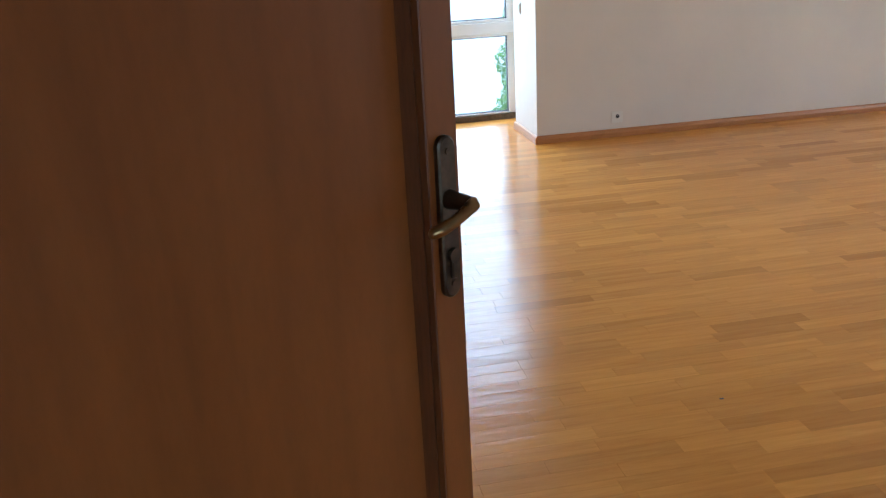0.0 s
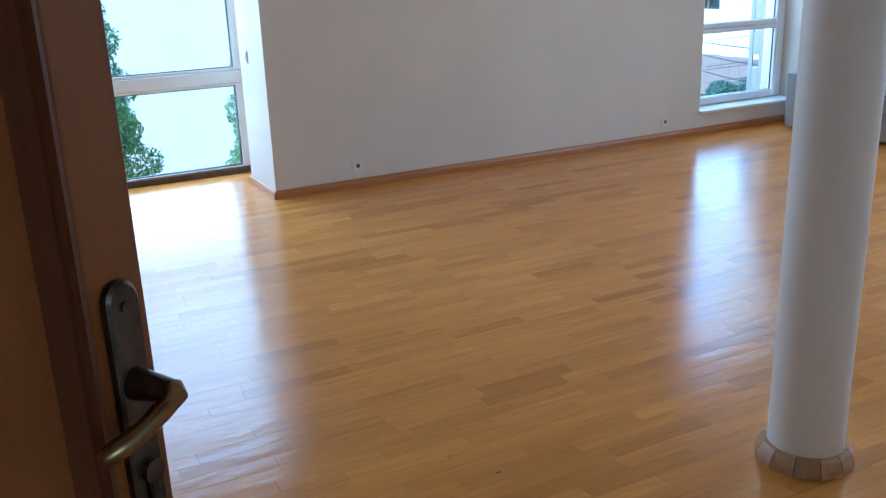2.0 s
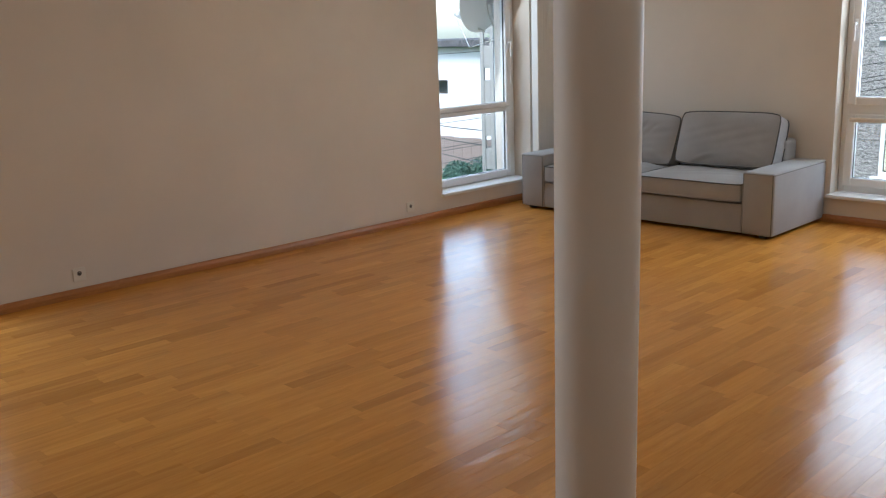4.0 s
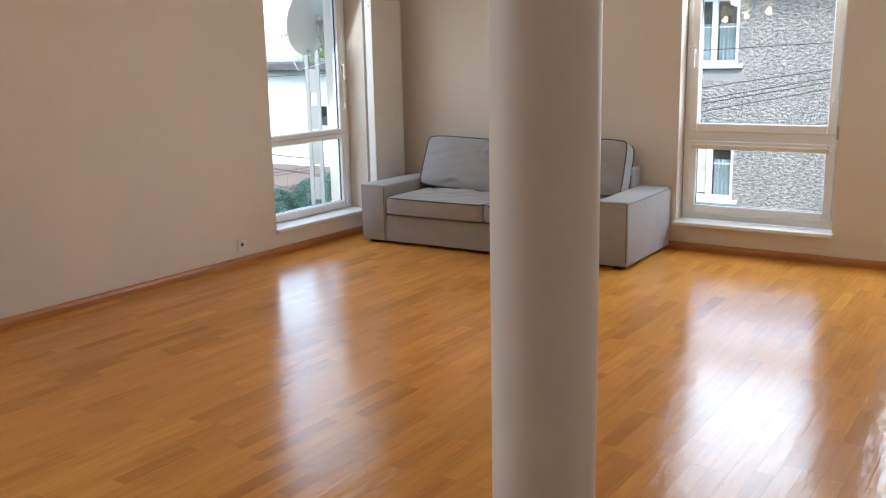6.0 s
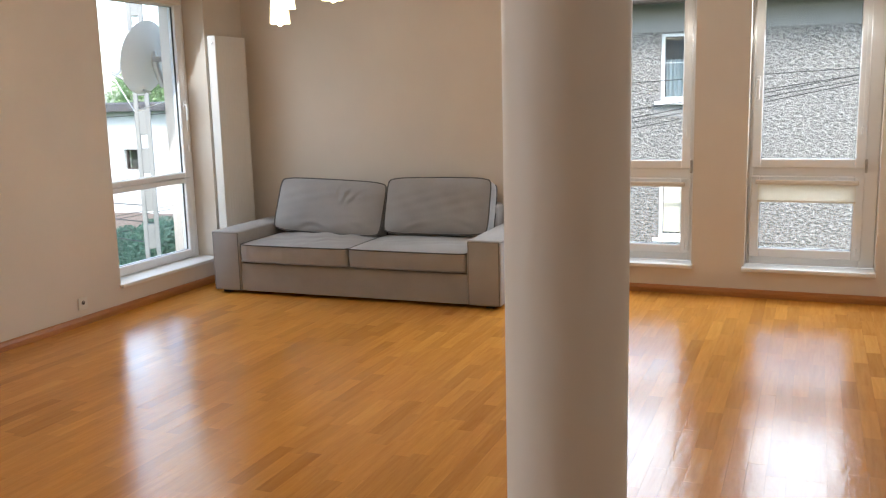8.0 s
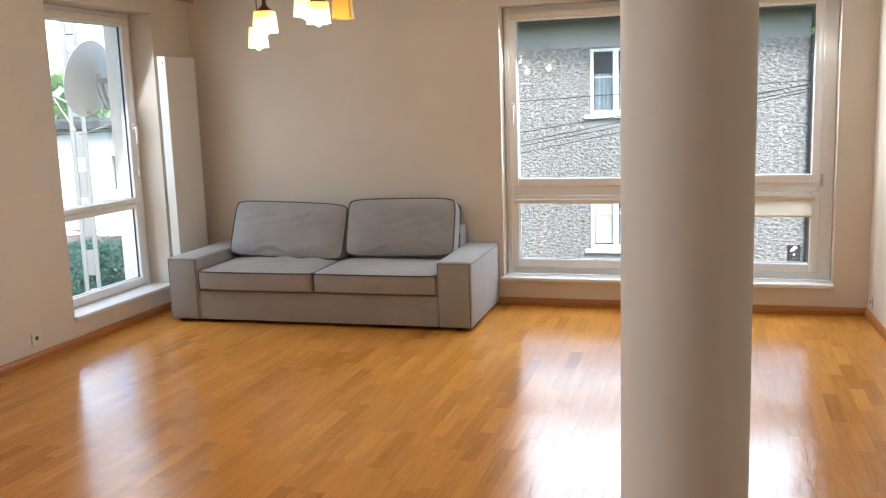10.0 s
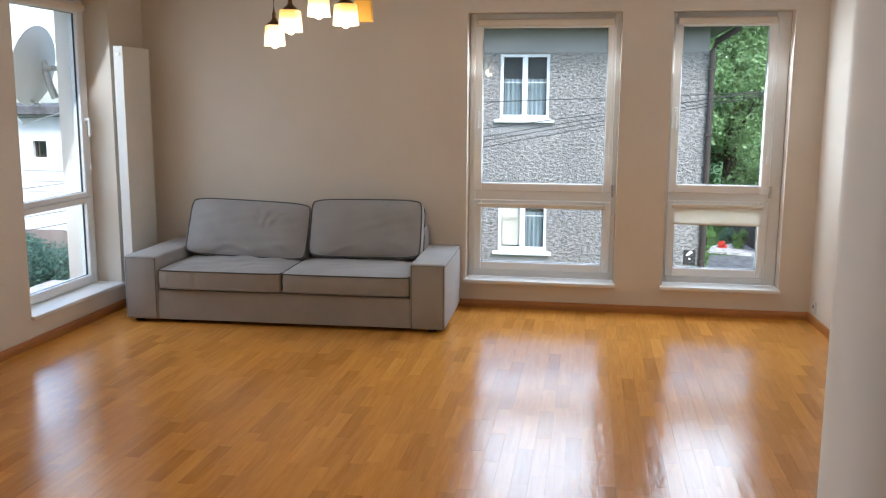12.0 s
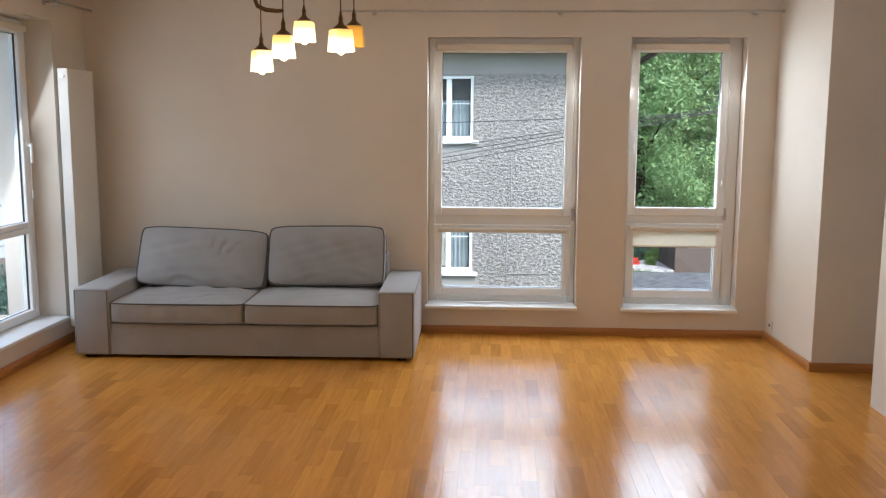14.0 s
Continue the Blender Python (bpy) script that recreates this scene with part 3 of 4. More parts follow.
part("moulding", moulding(ST, DOOR_W - ST, 0.16, DOOR_H - 0.12, 1), M_DOOR_D, door, "darker profiled moulding round the panel")
part("moulding", moulding(ST, DOOR_W - ST, 0.16, DOOR_H - 0.12, -1), M_DOOR_D, door, "darker profiled moulding round the panel")
for side in (1, -1):
    PX, PZ0, PZ1, PR = 0.0245, 1.120, 1.294, 0.0125
    y0 = 0.0 if side > 0 else -DOOR_T
    pts = []
    for k in range(13):
        a = math.pi * k / 12
        pts.append((PX + PR * math.cos(a), PZ1 - PR + PR * math.sin(a)))
    for k in range(13):
        a = math.pi + math.pi * k / 12
        pts.append((PX + PR * math.cos(a), PZ0 + PR + PR * math.sin(a)))
    bm = bmesh.new()
    a = [bm.verts.new((x, y0, z)) for x, z in pts]
    b = [bm.verts.new((x, y0 + side * 0.005, z)) for x, z in pts]
    c = [bm.verts.new((PX + (x - PX) * 0.84, y0 + side * 0.007, z + (0.0025 if z < 1.2 else -0.0025))) for x, z in pts]
    n_ = len(pts)
    for lo, hi in ((a, b), (b, c)):
        for i in range(n_):
            bm.faces.new((lo[i], lo[(i + 1) % n_], hi[(i + 1) % n_], hi[i]))
    bm.faces.new(c)
    bmesh.ops.recalc_face_normals(bm, faces=bm.faces)
    plate = part("handle_plate", bm, M_BRONZE, door, "dark burnished bronze long plate")
    for z in (PZ1 - 0.016, PZ0 + 0.016):
        part("screw", tube([(PX, y0 + side * 0.0065, z), (PX, y0 + side * 0.0085, z)], 0.0035, 10), M_BRONZE, plate)
    hz = 1.228
    part("neck", tube([(PX, y0 + side * 0.005, hz), (PX, y0 + side * 0.02, hz), (PX, y0 + side * 0.037, hz)], [0.011, 0.009, 0.0075], 14), M_BRONZE, plate, "", True)
    lever = [(PX - 0.003, 0.036, hz + 0.003), (PX + 0.002, 0.041, hz + 0.001), (PX + 0.014, 0.041, hz - 0.004), (PX + 0.027, 0.038, hz - 0.011), (PX + 0.039, 0.034, hz - 0.016), (PX + 0.050, 0.030, hz - 0.019), (PX + 0.053, 0.029, hz - 0.019)]
    part("lever", tube([(x, y0 + side * y, z) for x, y, z in lever], [0.0045, 0.0072, 0.0064, 0.006, 0.0066, 0.0062, 0.0035], 14), M_BRASS, plate, "worn brass lever", True)
    cz = 1.168
    bm = tube([(PX, y0 + side * 0.005, cz), (PX, y0 + side * 0.012, cz)], 0.0078, 16)
    lo_y, hi_y = sorted((y0 + side * 0.0055, y0 + side * 0.011))
    box(bm, (PX - 0.004, lo_y, cz - 0.026), (PX + 0.004, hi_y, cz), 0.0015)
    part("lock_cylinder", bm, M_BRONZE, plate, "worn bronze lock cylinder")
part("latch_plate", blk((-0.001, -0.03, 1.10), (0.001, -0.010, 1.30)), M_STEEL, door)
# door frame in the wall
bm = blk((5.48, -0.622, 0.0), (5.64, -0.585, 2.085), 0.004)
box(bm, (5.48, 0.44, 0.0), (5.64, 0.482, 2.085), 0.004)
box(bm, (5.48, -0.585, 2.045), (5.64, 0.44, 2.085), 0.004)
setting("trim_door", bm, M_DOOR, "reddish-brown wooden door lining", "door frame")

# ---------------------------------------------------------------- radiator
rad = thing("radiator", "tall white enamelled panel radiator on the wall beside the sofa", "radiator", "", pose(0, 6.493, 0))
RW = 0.40
bm = bmesh.new()
NR = 11
front = []
for i in range(NR * 4 + 1):
    y = 0.008 + (RW - 0.016) * i / (NR * 4)
    front.append((y, 0.098 + (0 if i % 4 else -0.0016)))
lo = [bm.verts.new((x, y, 0.13)) for y, x in front]
hi = [bm.verts.new((x, y, 1.905)) for y, x in front]
for i in range(len(front) - 1):
    bm.faces.new((lo[i], lo[i + 1], hi[i + 1], hi[i]))
bmesh.ops.recalc_face_normals(bm, faces=bm.faces)
part("front_panel", bm, M_RAD, rad)
part("back_panel", blk((0.032, 0.006, 0.14), (0.045, RW - 0.006, 1.9), 0.003), M_RAD, rad)
part("side_cover", blk((0.030, 0.0, 0.12), (0.101, 0.0085, 1.912), 0.003, 2), M_RAD, rad)
part("side_cover", blk((0.030, RW - 0.0085, 0.12), (0.101, RW, 1.912), 0.003, 2), M_RAD, rad)
part("top_grille", blk((0.034, 0.009, 1.898), (0.097, RW - 0.009, 1.911), 0.002), M_RAD, rad)
part("vent_plug", tube([(0.066, -0.006, 1.86), (0.066, 0.002, 1.86)], 0.012, 14), M_STEEL, rad, "small round vent plug")
for z in (0.4, 1.6):
    part("bracket", blk((0.0, 0.1, z), (0.034, 0.14, z + 0.05)), M_RAD, rad)
part("pipe", tube([(0.06, 0.2, 0.13), (0.06, 0.2, 0.0)], 0.009, 10), M_RAD, rad)


# ---------------------------------------------------------------- sofa
def cushion(w, d, h, crown, droop, seed, slack=0.006, nx=72, ny=36, folds=()):
    """A soft block: a box with rounded sides, a crowned top and slack, uneven faces. x width, y depth, z height."""
    bm = bmesh.new()
    rnd = random.Random(seed)
    ph = [rnd.uniform(0, 6.28) for _ in range(6)]

    def wob(u, v):
        return slack * (math.sin(5 * u + ph[0]) * math.sin(4 * v + ph[1]) + 0.6 * math.sin(13 * u + 5 * v + ph[2]) + 0.5 * math.sin(9 * u - 17 * v + ph[4]) * math.sin(3 * v + ph[5]))

    def fold(u, v):
        """Creases: place across and along, direction, length, width, depth, in shares of the face and metres."""
        z = 0.0
        for fu, fv, ang, ln, wd, dp in folds:
            du, dv = (u - fu) * w, (v - fv) * d
            al, ac = du * math.cos(ang) + dv * math.sin(ang), -du * math.sin(ang) + dv * math.cos(ang)
            ac += 0.10 * al * al / ln
            z += dp * math.exp(-(al / ln) ** 2) * (math.exp(-((ac - wd) / wd) ** 2) - math.exp(-((ac + wd) / wd) ** 2))
        return z

    grids = []
    for top in (1, 0):
        g = []
        for j in range(ny + 1):
            row = []
            for i in range(nx + 1):
                u, v = i / nx, j / ny
                edge = min(u, 1 - u) * w, min(v, 1 - v) * d
                cu = (1 - (2 * u - 1) ** 4) * (1 - (2 * v - 1) ** 4)
                z = (h + crown * cu + wob(u * 2, v * 2) * cu + fold(u, v)) if top else (0.0 - 0.004 * cu)
                x = w * u
                y = d * v
                # corners pulled in a little
                pull = 0.018 * (abs(2 * u - 1) ** 6) * (abs(2 * v - 1) ** 6)
                x += pull * (1 if u < 0.5 else -1)
                y += pull * (1 if v < 0.5 else -1)
                row.append(bm.verts.new((x, y, z)))
            g.append(row)
        for j in range(ny):
            for i in range(nx):
                q = (g[j][i], g[j][i + 1], g[j + 1][i + 1], g[j + 1][i])
                bm.faces.new(q if top else q[::-1])
        grids.append(g)
    t, b = grids
    loop_t = [t[0][i] for i in range(nx)] + [t[j][nx] for j in range(ny)] + [t[ny][i] for i in range(nx, 0, -1)] + [t[j][0] for j in range(ny, 0, -1)]
    loop_b = [b[0][i] for i in range(nx)] + [b[j][nx] for j in range(ny)] + [b[ny][i] for i in range(nx, 0, -1)] + [b[j][0] for j in range(ny, 0, -1)]
    n = len(loop_t)
    cx, cy = w / 2, d / 2
    mids = []
    for k in range(n):
        p, q = loop_t[k].co, loop_b[k].co
        row = []
        for f in (0.25, 0.5, 0.75):
            c = q.lerp(p, f)
            out = Vector((c.x - cx, 0, 0)) if (abs(c.x - cx) / w > abs(c.y - cy) / d) else Vector((0, c.y - cy, 0))
            if out.length:
                out.normalize()
            bulge = 0.007 * math.sin(math.pi * f) + slack * 0.5 * math.sin(k * 0.9 + ph[3]) * math.sin(k * 0.37) * math.sin(math.pi * f)
            row.append(bm.verts.new(c + out * bulge))
        mids.append(row)
    for k in range(n):
        k2 = (k + 1) % n
        ch0 = [loop_b[k]] + mids[k] + [loop_t[k]]
        ch1 = [loop_b[k2]] + mids[k2] + [loop_t[k2]]
        for a in range(4):
            bm.faces.new((ch0[a], ch1[a], ch1[a + 1], ch0[a + 1]))
    bmesh.ops.recalc_face_normals(bm, faces=bm.faces)
    return bm, [v.co.copy() for v in loop_t], [v.co.copy() for v in loop_b]


sofa = thing("sofa", "grey fabric two-cushion sofa with wide box arms against the far wall", "sofa", "", pose(0.247, 6.089, 0, 0, 0, 1.31))
SL, SDEP = 2.262, 0.87
BACK_FOLDS = [(0.66, 0.70, 1.15, 0.07, 0.012, 0.006), (0.58, 0.76, 1.5, 0.06, 0.011, 0.005), (0.74, 0.68, 0.85, 0.06, 0.013, 0.005),
              (0.55, 0.30, 0.12, 0.20, 0.02, 0.004), (0.30, 0.10, 0.35, 0.10, 0.014, 0.006), (0.80, 0.18, -0.3, 0.10, 0.018, 0.003), (0.42, 0.12, -0.15, 0.12, 0.013, 0.005)]
SEAT_FOLDS = [(0.55, 0.42, 0.25, 0.14, 0.016, 0.006), (0.72, 0.30, 0.5, 0.12, 0.015, 0.005), (0.82, 0.55, 0.15, 0.12, 0.014, 0.006), (0.62, 0.12, 1.2, 0.06, 0.012, 0.004), (0.48, 0.10, 1.4, 0.05, 0.012, 0.004)]
AW = 0.238
for x0, nm in ((0.0, "left"), (SL - AW - 0.01, "right")):
    bm = bmesh.new()
    box(bm, (x0, 0.0, 0.022), (x0 + AW, SDEP, 0.468), 0.016, 3)
    arm = part("armrest", bm, M_SOFA, sofa, "", True)
    e = 0.003
    rect = [(x0 + 0.012, -e + 0.004, 0.03), (x0 + 0.012, -e + 0.004, 0.455), (x0 + AW - 0.012, -e + 0.004, 0.455), (x0 + AW - 0.012, -e + 0.004, 0.03)]
    part("seam", tube(rect, 0.0028, 6), M_PIPE, arm)
    side = x0 + AW if nm == "right" else x0
    part("seam", tube([(side, 0.012, 0.455), (side, SDEP - 0.02, 0.455)], 0.0025, 6), M_PIPE, arm)
bm = bmesh.new()
NX, NZ = 90, 8
x0, x1 = AW + 0.002, SL - AW - 0.012
rows_ = []
for j in range(NZ + 1):
    v = j / NZ
    row = []
    for i in range(NX + 1):
        u = i / NX
        near_left = math.exp(-(u / 0.10) ** 2)
        y = 0.014 - 0.006 * math.sin(64 * u + 5.0 * v) * near_left * v - 0.0022 * math.sin(17 * u + 2.2 * v) * math.sin(5 * u + 1) - 0.004 * math.sin(math.pi * v)
        row.append(bm.verts.new((x0 + (x1 - x0) * u, y, 0.026 + 0.205 * v)))
    rows_.append(row)
for a, b in zip(rows_, rows_[1:]):
    for i in range(NX):
        bm.faces.new((a[i], a[i + 1], b[i + 1], b[i]))
r_ = bmesh.ops.extrude_face_region(bm, geom=list(bm.faces))
for g_ in r_["geom"]:
    if isinstance(g_, bmesh.types.BMVert):
        g_.co.y = 0.021
bmesh.ops.recalc_face_normals(bm, faces=bm.faces)
part("front_skirt", bm, M_SOFA, sofa, "slightly creased front panel of the cover", True)
base = part("base", blk((AW - 0.004, 0.022, 0.03), (SL - AW - 0.006, SDEP, 0.235), 0.012, 2), M_SOFA, sofa)
part("back_frame", blk((AW - 0.004, SDEP - 0.19, 0.235), (SL - AW - 0.006, SDEP, 0.62), 0.03, 3), M_SOFA, sofa, "", True)
inner = SL - 2 * AW - 0.01
cw = inner / 2
for k in range(2):
    bm, lt, lb = cushion(cw + 0.002, 0.72, 0.120, 0.028, 0.01, 11 + k, 0.006 if k == 0 else 0.003, folds=SEAT_FOLDS if k == 0 else ())
    ob = part("seat_cushion", bm, M_SOFA, sofa, "", True)
    ob.matrix_basis = pose(AW + 0.0 + k * (cw - 0.001), -0.014, 0.252)
    for lp in (lt, lb):
        c = Vector(((cw + 0.008) / 2, 0.36, 0))
        pts = [p + (p - Vector((c.x, c.y, p.z))).normalized() * 0.003 for p in lp]
        part("piping", tube(pts, 0.0048, 6, None, True), M_PIPE if lp is lt else M_PIPE_S, ob, "piped edge")
for k in range(2):
    w_ = 0.905 if k == 0 else 0.815
    bm, lt, lb = cushion(w_, 0.422, 0.15, 0.045, 0.01, 31 + k, 0.005 if k == 0 else 0.003, folds=BACK_FOLDS if k == 0 else BACK_FOLDS[4:6])
    ob = part("back_cushion", bm, M_SOFA, sofa, "", True)
    x_ = AW + 0.004 if k == 0 else AW + 0.948
    ob.matrix_basis = pose(x_, 0.545 + (0.012 if k else 0), 0.392, 68 + (2 if k else 0), 0, 0) @ pose(0, 0, -0.075, 0, (0.9 if k == 0 else -0.5), (-2.0 if k == 0 else 0.5))
    for lp in (lt, lb):
        c = Vector((w_ / 2, 0.23, 0))
        pts = [p + (p - Vector((c.x, c.y, p.z))).normalized() * 0.003 for p in lp]
        part("piping", tube(pts, 0.0048, 6, None, True), M_PIPE, ob, "dark piped edge")
for fx in (0.08, SL - 0.10):
    for fy in (0.07, SDEP - 0.08):
        part("foot", blk((fx - 0.03, fy - 0.03, 0.0), (fx + 0.03, fy + 0.03, 0.03), 0.004), M_FOOT, sofa)


# ---------------------------------------------------------------- lamp over the room
lamp = thing("pendant_lamp", "lit pendant lamp with five square amber glass shades on brown cords", "lamp")
LC = Vector((2.175, 4.45, 0))
part("canopy", lathe([(0.0, H - 0.06), (0.05, H - 0.055), (0.075, H - 0.03), (0.08, H - 0.002)], 28, None, (LC.x, LC.y, 0)), M_LAMP_METAL, lamp, "", True)
part("stem", tube([(LC.x, LC.y, H - 0.05), (LC.x, LC.y, 2.16)], 0.008, 10), M_LAMP_METAL, lamp)
SHADES = [(1.954, 4.464, 1.790, 25, 1), (2.101, 4.258, 1.837, 4, 1), (2.105, 4.676, 1.938, -6, 1), (2.339, 4.304, 1.866, 42, 1), (2.361, 4.533, 1.903, 12, 0)]
for x, y, z, turn, lit in SHADES:
    # curved arm from the stem to the cord
    d = Vector((x - LC.x, y - LC.y, 0))
    sidev = Vector((-d.y, d.x, 0)) * 0.35
    arm_pts = []
    for k in range(13):
        f = k / 12
        p = LC + d * f + sidev * math.sin(math.pi * f)
        arm_pts.append((p.x, p.y, 2.17 + 0.05 * math.sin(math.pi * f) - 0.02 * f))
    part("arm", tube(arm_pts, 0.007, 8), M_LAMP_METAL, lamp)
    top = z + 0.093
    cord = part("cord", tube([(x, y, 2.155), (x, y, top + 0.05)], 0.0028, 6), M_CORD, lamp)
    part("holder", lathe([(0.004, 0.075), (0.006, 0.06), (0.010, 0.05), (0.009, 0.035), (0.013, 0.022), (0.028, 0.010), (0.038, 0.0)][::-1], 20, None, (x, y, top)), M_LAMP_METAL, cord, "", True)
    bm = bmesh.new()
    rings = []
    for hw, zz in ((0.0375, 0.092), (0.040, 0.087), (0.0455, 0.0), (0.0420, 0.0), (0.037, 0.083)):
        c_ = 0.008
        ring = [(hw - c_, -hw), (hw, -hw + c_), (hw, hw - c_), (hw - c_, hw), (-hw + c_, hw), (-hw, hw - c_), (-hw, -hw + c_), (-hw + c_, -hw)]
        rings.append([bm.verts.new((a, b, zz)) for a, b in ring])
    for r0, r1 in zip(rings, rings[1:]):
        for i in range(8):
            bm.faces.new((r0[i], r0[(i + 1) % 8], r1[(i + 1) % 8], r1[i]))
    bm.faces.new(rings[0])
    bm.faces.new(rings[-1][::-1])
    bmesh.ops.recalc_face_normals(bm, faces=bm.faces)
    ob = part("shade", bm, M_SHADE if lit else M_SHADE_OFF, lamp, "glowing frosted amber glass shade" if lit else "unlit amber glass shade with an added faint glow")
    ob.matrix_basis = pose(x, y, z, 0, 0, turn)
    if lit:
        part("bulb", lathe([(0.004, -0.012), (0.014, -0.006), (0.019, 0.006), (0.017, 0.02), (0.010, 0.035), (0.009, 0.05)], 14, None, (x, y, z)), M_BULB, lamp, "", True)
        pl = new("bulb_light", bpy.data.lights.new("bulb_light", "POINT"))
        pl.data.energy, pl.data.color, pl.data.shadow_soft_size = 0.7, (1.0, 0.74, 0.45), 0.03
        pl.location = (x, y, z - 0.045)


scroll = [(1.925, 4.46, 2.16), (1.927, 4.46, 2.11), (1.943, 4.455, 2.075), (1.98, 4.45, 2.058), (2.035, 4.445, 2.052), (2.06, 4.44, 2.054)]
part("scroll", tube(scroll, [0.009, 0.0095, 0.010, 0.010, 0.0095, 0.008], 8), M_LAMP_METAL, lamp, "curled brown metal scroll", True)


# ---------------------------------------------------------------- curtain rods
def rod(name, a, b, brackets, into, label):
    r = thing(name, label, "curtain rod")
    part("pole", tube([a, b], 0.0085, 12), M_STEEL, r)
    d = (Vector(b) - Vector(a)).normalized()
    for p, s in ((a, -1), (b, 1)):
        q = Vector(p) + d * s * 0.02
        part("end_cap", tube([Vector(p), q], 0.011, 12), M_STEEL, r)
    for p in brackets:
        p = Vector(p)
        w_ = p + Vector(into)
        bm = tube([p, w_], 0.006, 10)
        tube([w_ - Vector(into).normalized() * 0.008, w_], 0.02, 14, bm)
        tube([p - Vector(into).normalized() * 0.02 + Vector((0, 0, -0.022)), p + Vector((0, 0, -0.022)) + Vector(into).normalized() * 0.02], 0.009, 10, bm)
        part("bracket", bm, M_STEEL, r)
    return r


rod("curtain_rod", (1.92, 6.915, 2.336), (4.975, 6.915, 2.332), [(2.14, 6.915, 2.336), (3.46, 6.915, 2.334), (4.81, 6.915, 2.332)], (0, 0.0845, 0), "thin brushed steel curtain rod above the far windows")
rod("curtain_rod", (0.085, 5.15, 2.336), (0.085, 6.93, 2.342), [(0.085, 5.4, 2.336), (0.085, 6.42, 2.34)], (-0.0845, 0, 0), "thin brushed steel curtain rod above the side window")


# ---------------------------------------------------------------- sockets
def socket(m, label, cat="socket"):
    s = thing("wall_socket", label, cat, "sockets on the walls", m)
    part("plate", blk((-0.04, 0.0, -0.04), (0.04, 0.009, 0.04), 0.004, 2), M_SOCKET, s)
    bm = tube([(0, 0.0085, 0.006), (0, 0.0096, 0.006)], 0.014, 20)
    part("well", bm, M_HOLE if cat == "socket" else M_SOCKET, s, "dark recessed socket well")
    part("earth_pin", tube([(0, 0.008, 0.012), (0, 0.014, 0.012)], 0.0025, 8), M_STEEL, s)
    return s


socket(pose(0.0005, 2.318, 0.14, 0, 0, -90), "white plastic wall socket low above the skirting")
socket(pose(0.0005, 5.011, 0.14, 0, 0, -90), "white plastic wall socket low above the skirting")
socket(pose(5.0075, 6.87, 0.12, 0, 0, 92.5), "white plastic wall socket low on the pier")
sw = thing("blind_switch", "small white switch on the recess wall", "switch", "", pose(-0.39, 1.7315, 0.895, 0, 0, 180))
part("plate", blk((-0.04, 0.0, -0.04), (0.04, 0.009, 0.04), 0.004, 2), M_SOCKET, sw)
part("rocker", blk((-0.028, 0.0085, -0.028), (0.028, 0.014, 0.028), 0.004, 2), M_SOCKET, sw)

# ---------------------------------------------------------------- outside
GZ = -2.9
bm = bmesh.new()
bmesh.ops.create_grid(bm, x_segments=4, y_segments=4, size=400, matrix=Matrix.Translation((0, 0, GZ)))
setting("ground", bm, M_GRASS, "green lawn around the houses", "ground")
setting("road", blk((5.75, 14, GZ - 0.1), (30, 27.2, GZ + 0.02)), M_ASPHALT, "pale grey paved drive beside the grey house", "road")
setting("gravel_bed", prism([(6.75, 27.75), (8.42, 27.22), (8.50, 27.6), (8.25, 30.3), (7.75, 29.6), (7.2, 28.6)], GZ - 0.1, GZ + 0.06), M_GRAVEL, "white gravel flower bed with a pointed corner", "gravel bed")


def house_window(parent, x, z, w, h, y):
    win = part("window", bar_frame(bmesh.new(), x, z, x + w, z + h, (0.06, 0.06, 0.075, 0.06), y - 0.03, y + 0.06, 0.006), M_HOUSE_FRAME, parent, "white two-leaf window with pale curtains")
    m_ = x + w * 0.5
    part("mullion", blk((m_ - 0.05, y - 0.028, z + 0.075), (m_ + 0.05, y + 0.05, z + h - 0.06), 0.004), M_HOUSE_FRAME, win)
    for x0, x1 in ((x + 0.07, m_ - 0.055), (m_ + 0.055, x + w - 0.07)):
        p_ = part("pane", blk((x0, y + 0.01, z + 0.08), (x1, y + 0.016, z + h - 0.07)), M_GLASS, win)
        p_.visible_shadow = False
        part("glazing_bar", blk((x0, y - 0.012, z + h * 0.56), (x1, y + 0.008, z + h * 0.56 + 0.018)), M_HOUSE_FRAME, win)
        bm = bmesh.new()
        n = 14
        pts = [(x0 + (x1 - x0) * i / n, y + 0.13 + 0.02 * math.sin(i * 1.9)) for i in range(n + 1)]
        lo = [bm.verts.new((a, b, z + 0.05)) for a, b in pts]
        hi = [bm.verts.new((a, b, z + h * 0.62)) for a, b in pts]
        for i in range(n):
            bm.faces.new((lo[i], lo[i + 1], hi[i + 1], hi[i]))
        part("curtain", bm, M_CURTAIN, win, "pale blue net curtain")
        if z < 0 and x0 < m_ - 0.1:
            part("blind", blk((x0, y + 0.07, z + 0.10), (x1, y + 0.075, z + h)), M_BLIND, win, "lowered cream blind")
    part("sill", blk((x - 0.1, y - 0.16, z - 0.07), (x + w + 0.1, y + 0.02, z), 0.01), M_HOUSE_FRAME, win)
    part("apron", blk((x - 0.12, y - 0.066, z - 0.30), (x + w + 0.12, y - 0.055, z - 0.07)), M_PLASTER, win, "smooth grey plaster under the sill")
    # dark board close behind the panes, coloured as the room's shade
    part("shade_backing", blk((x - 0.02, y + 0.32, z - 0.02), (x + w + 0.02, y + 0.36, z + h + 0.02)), M_ROOM_SHADE, win)


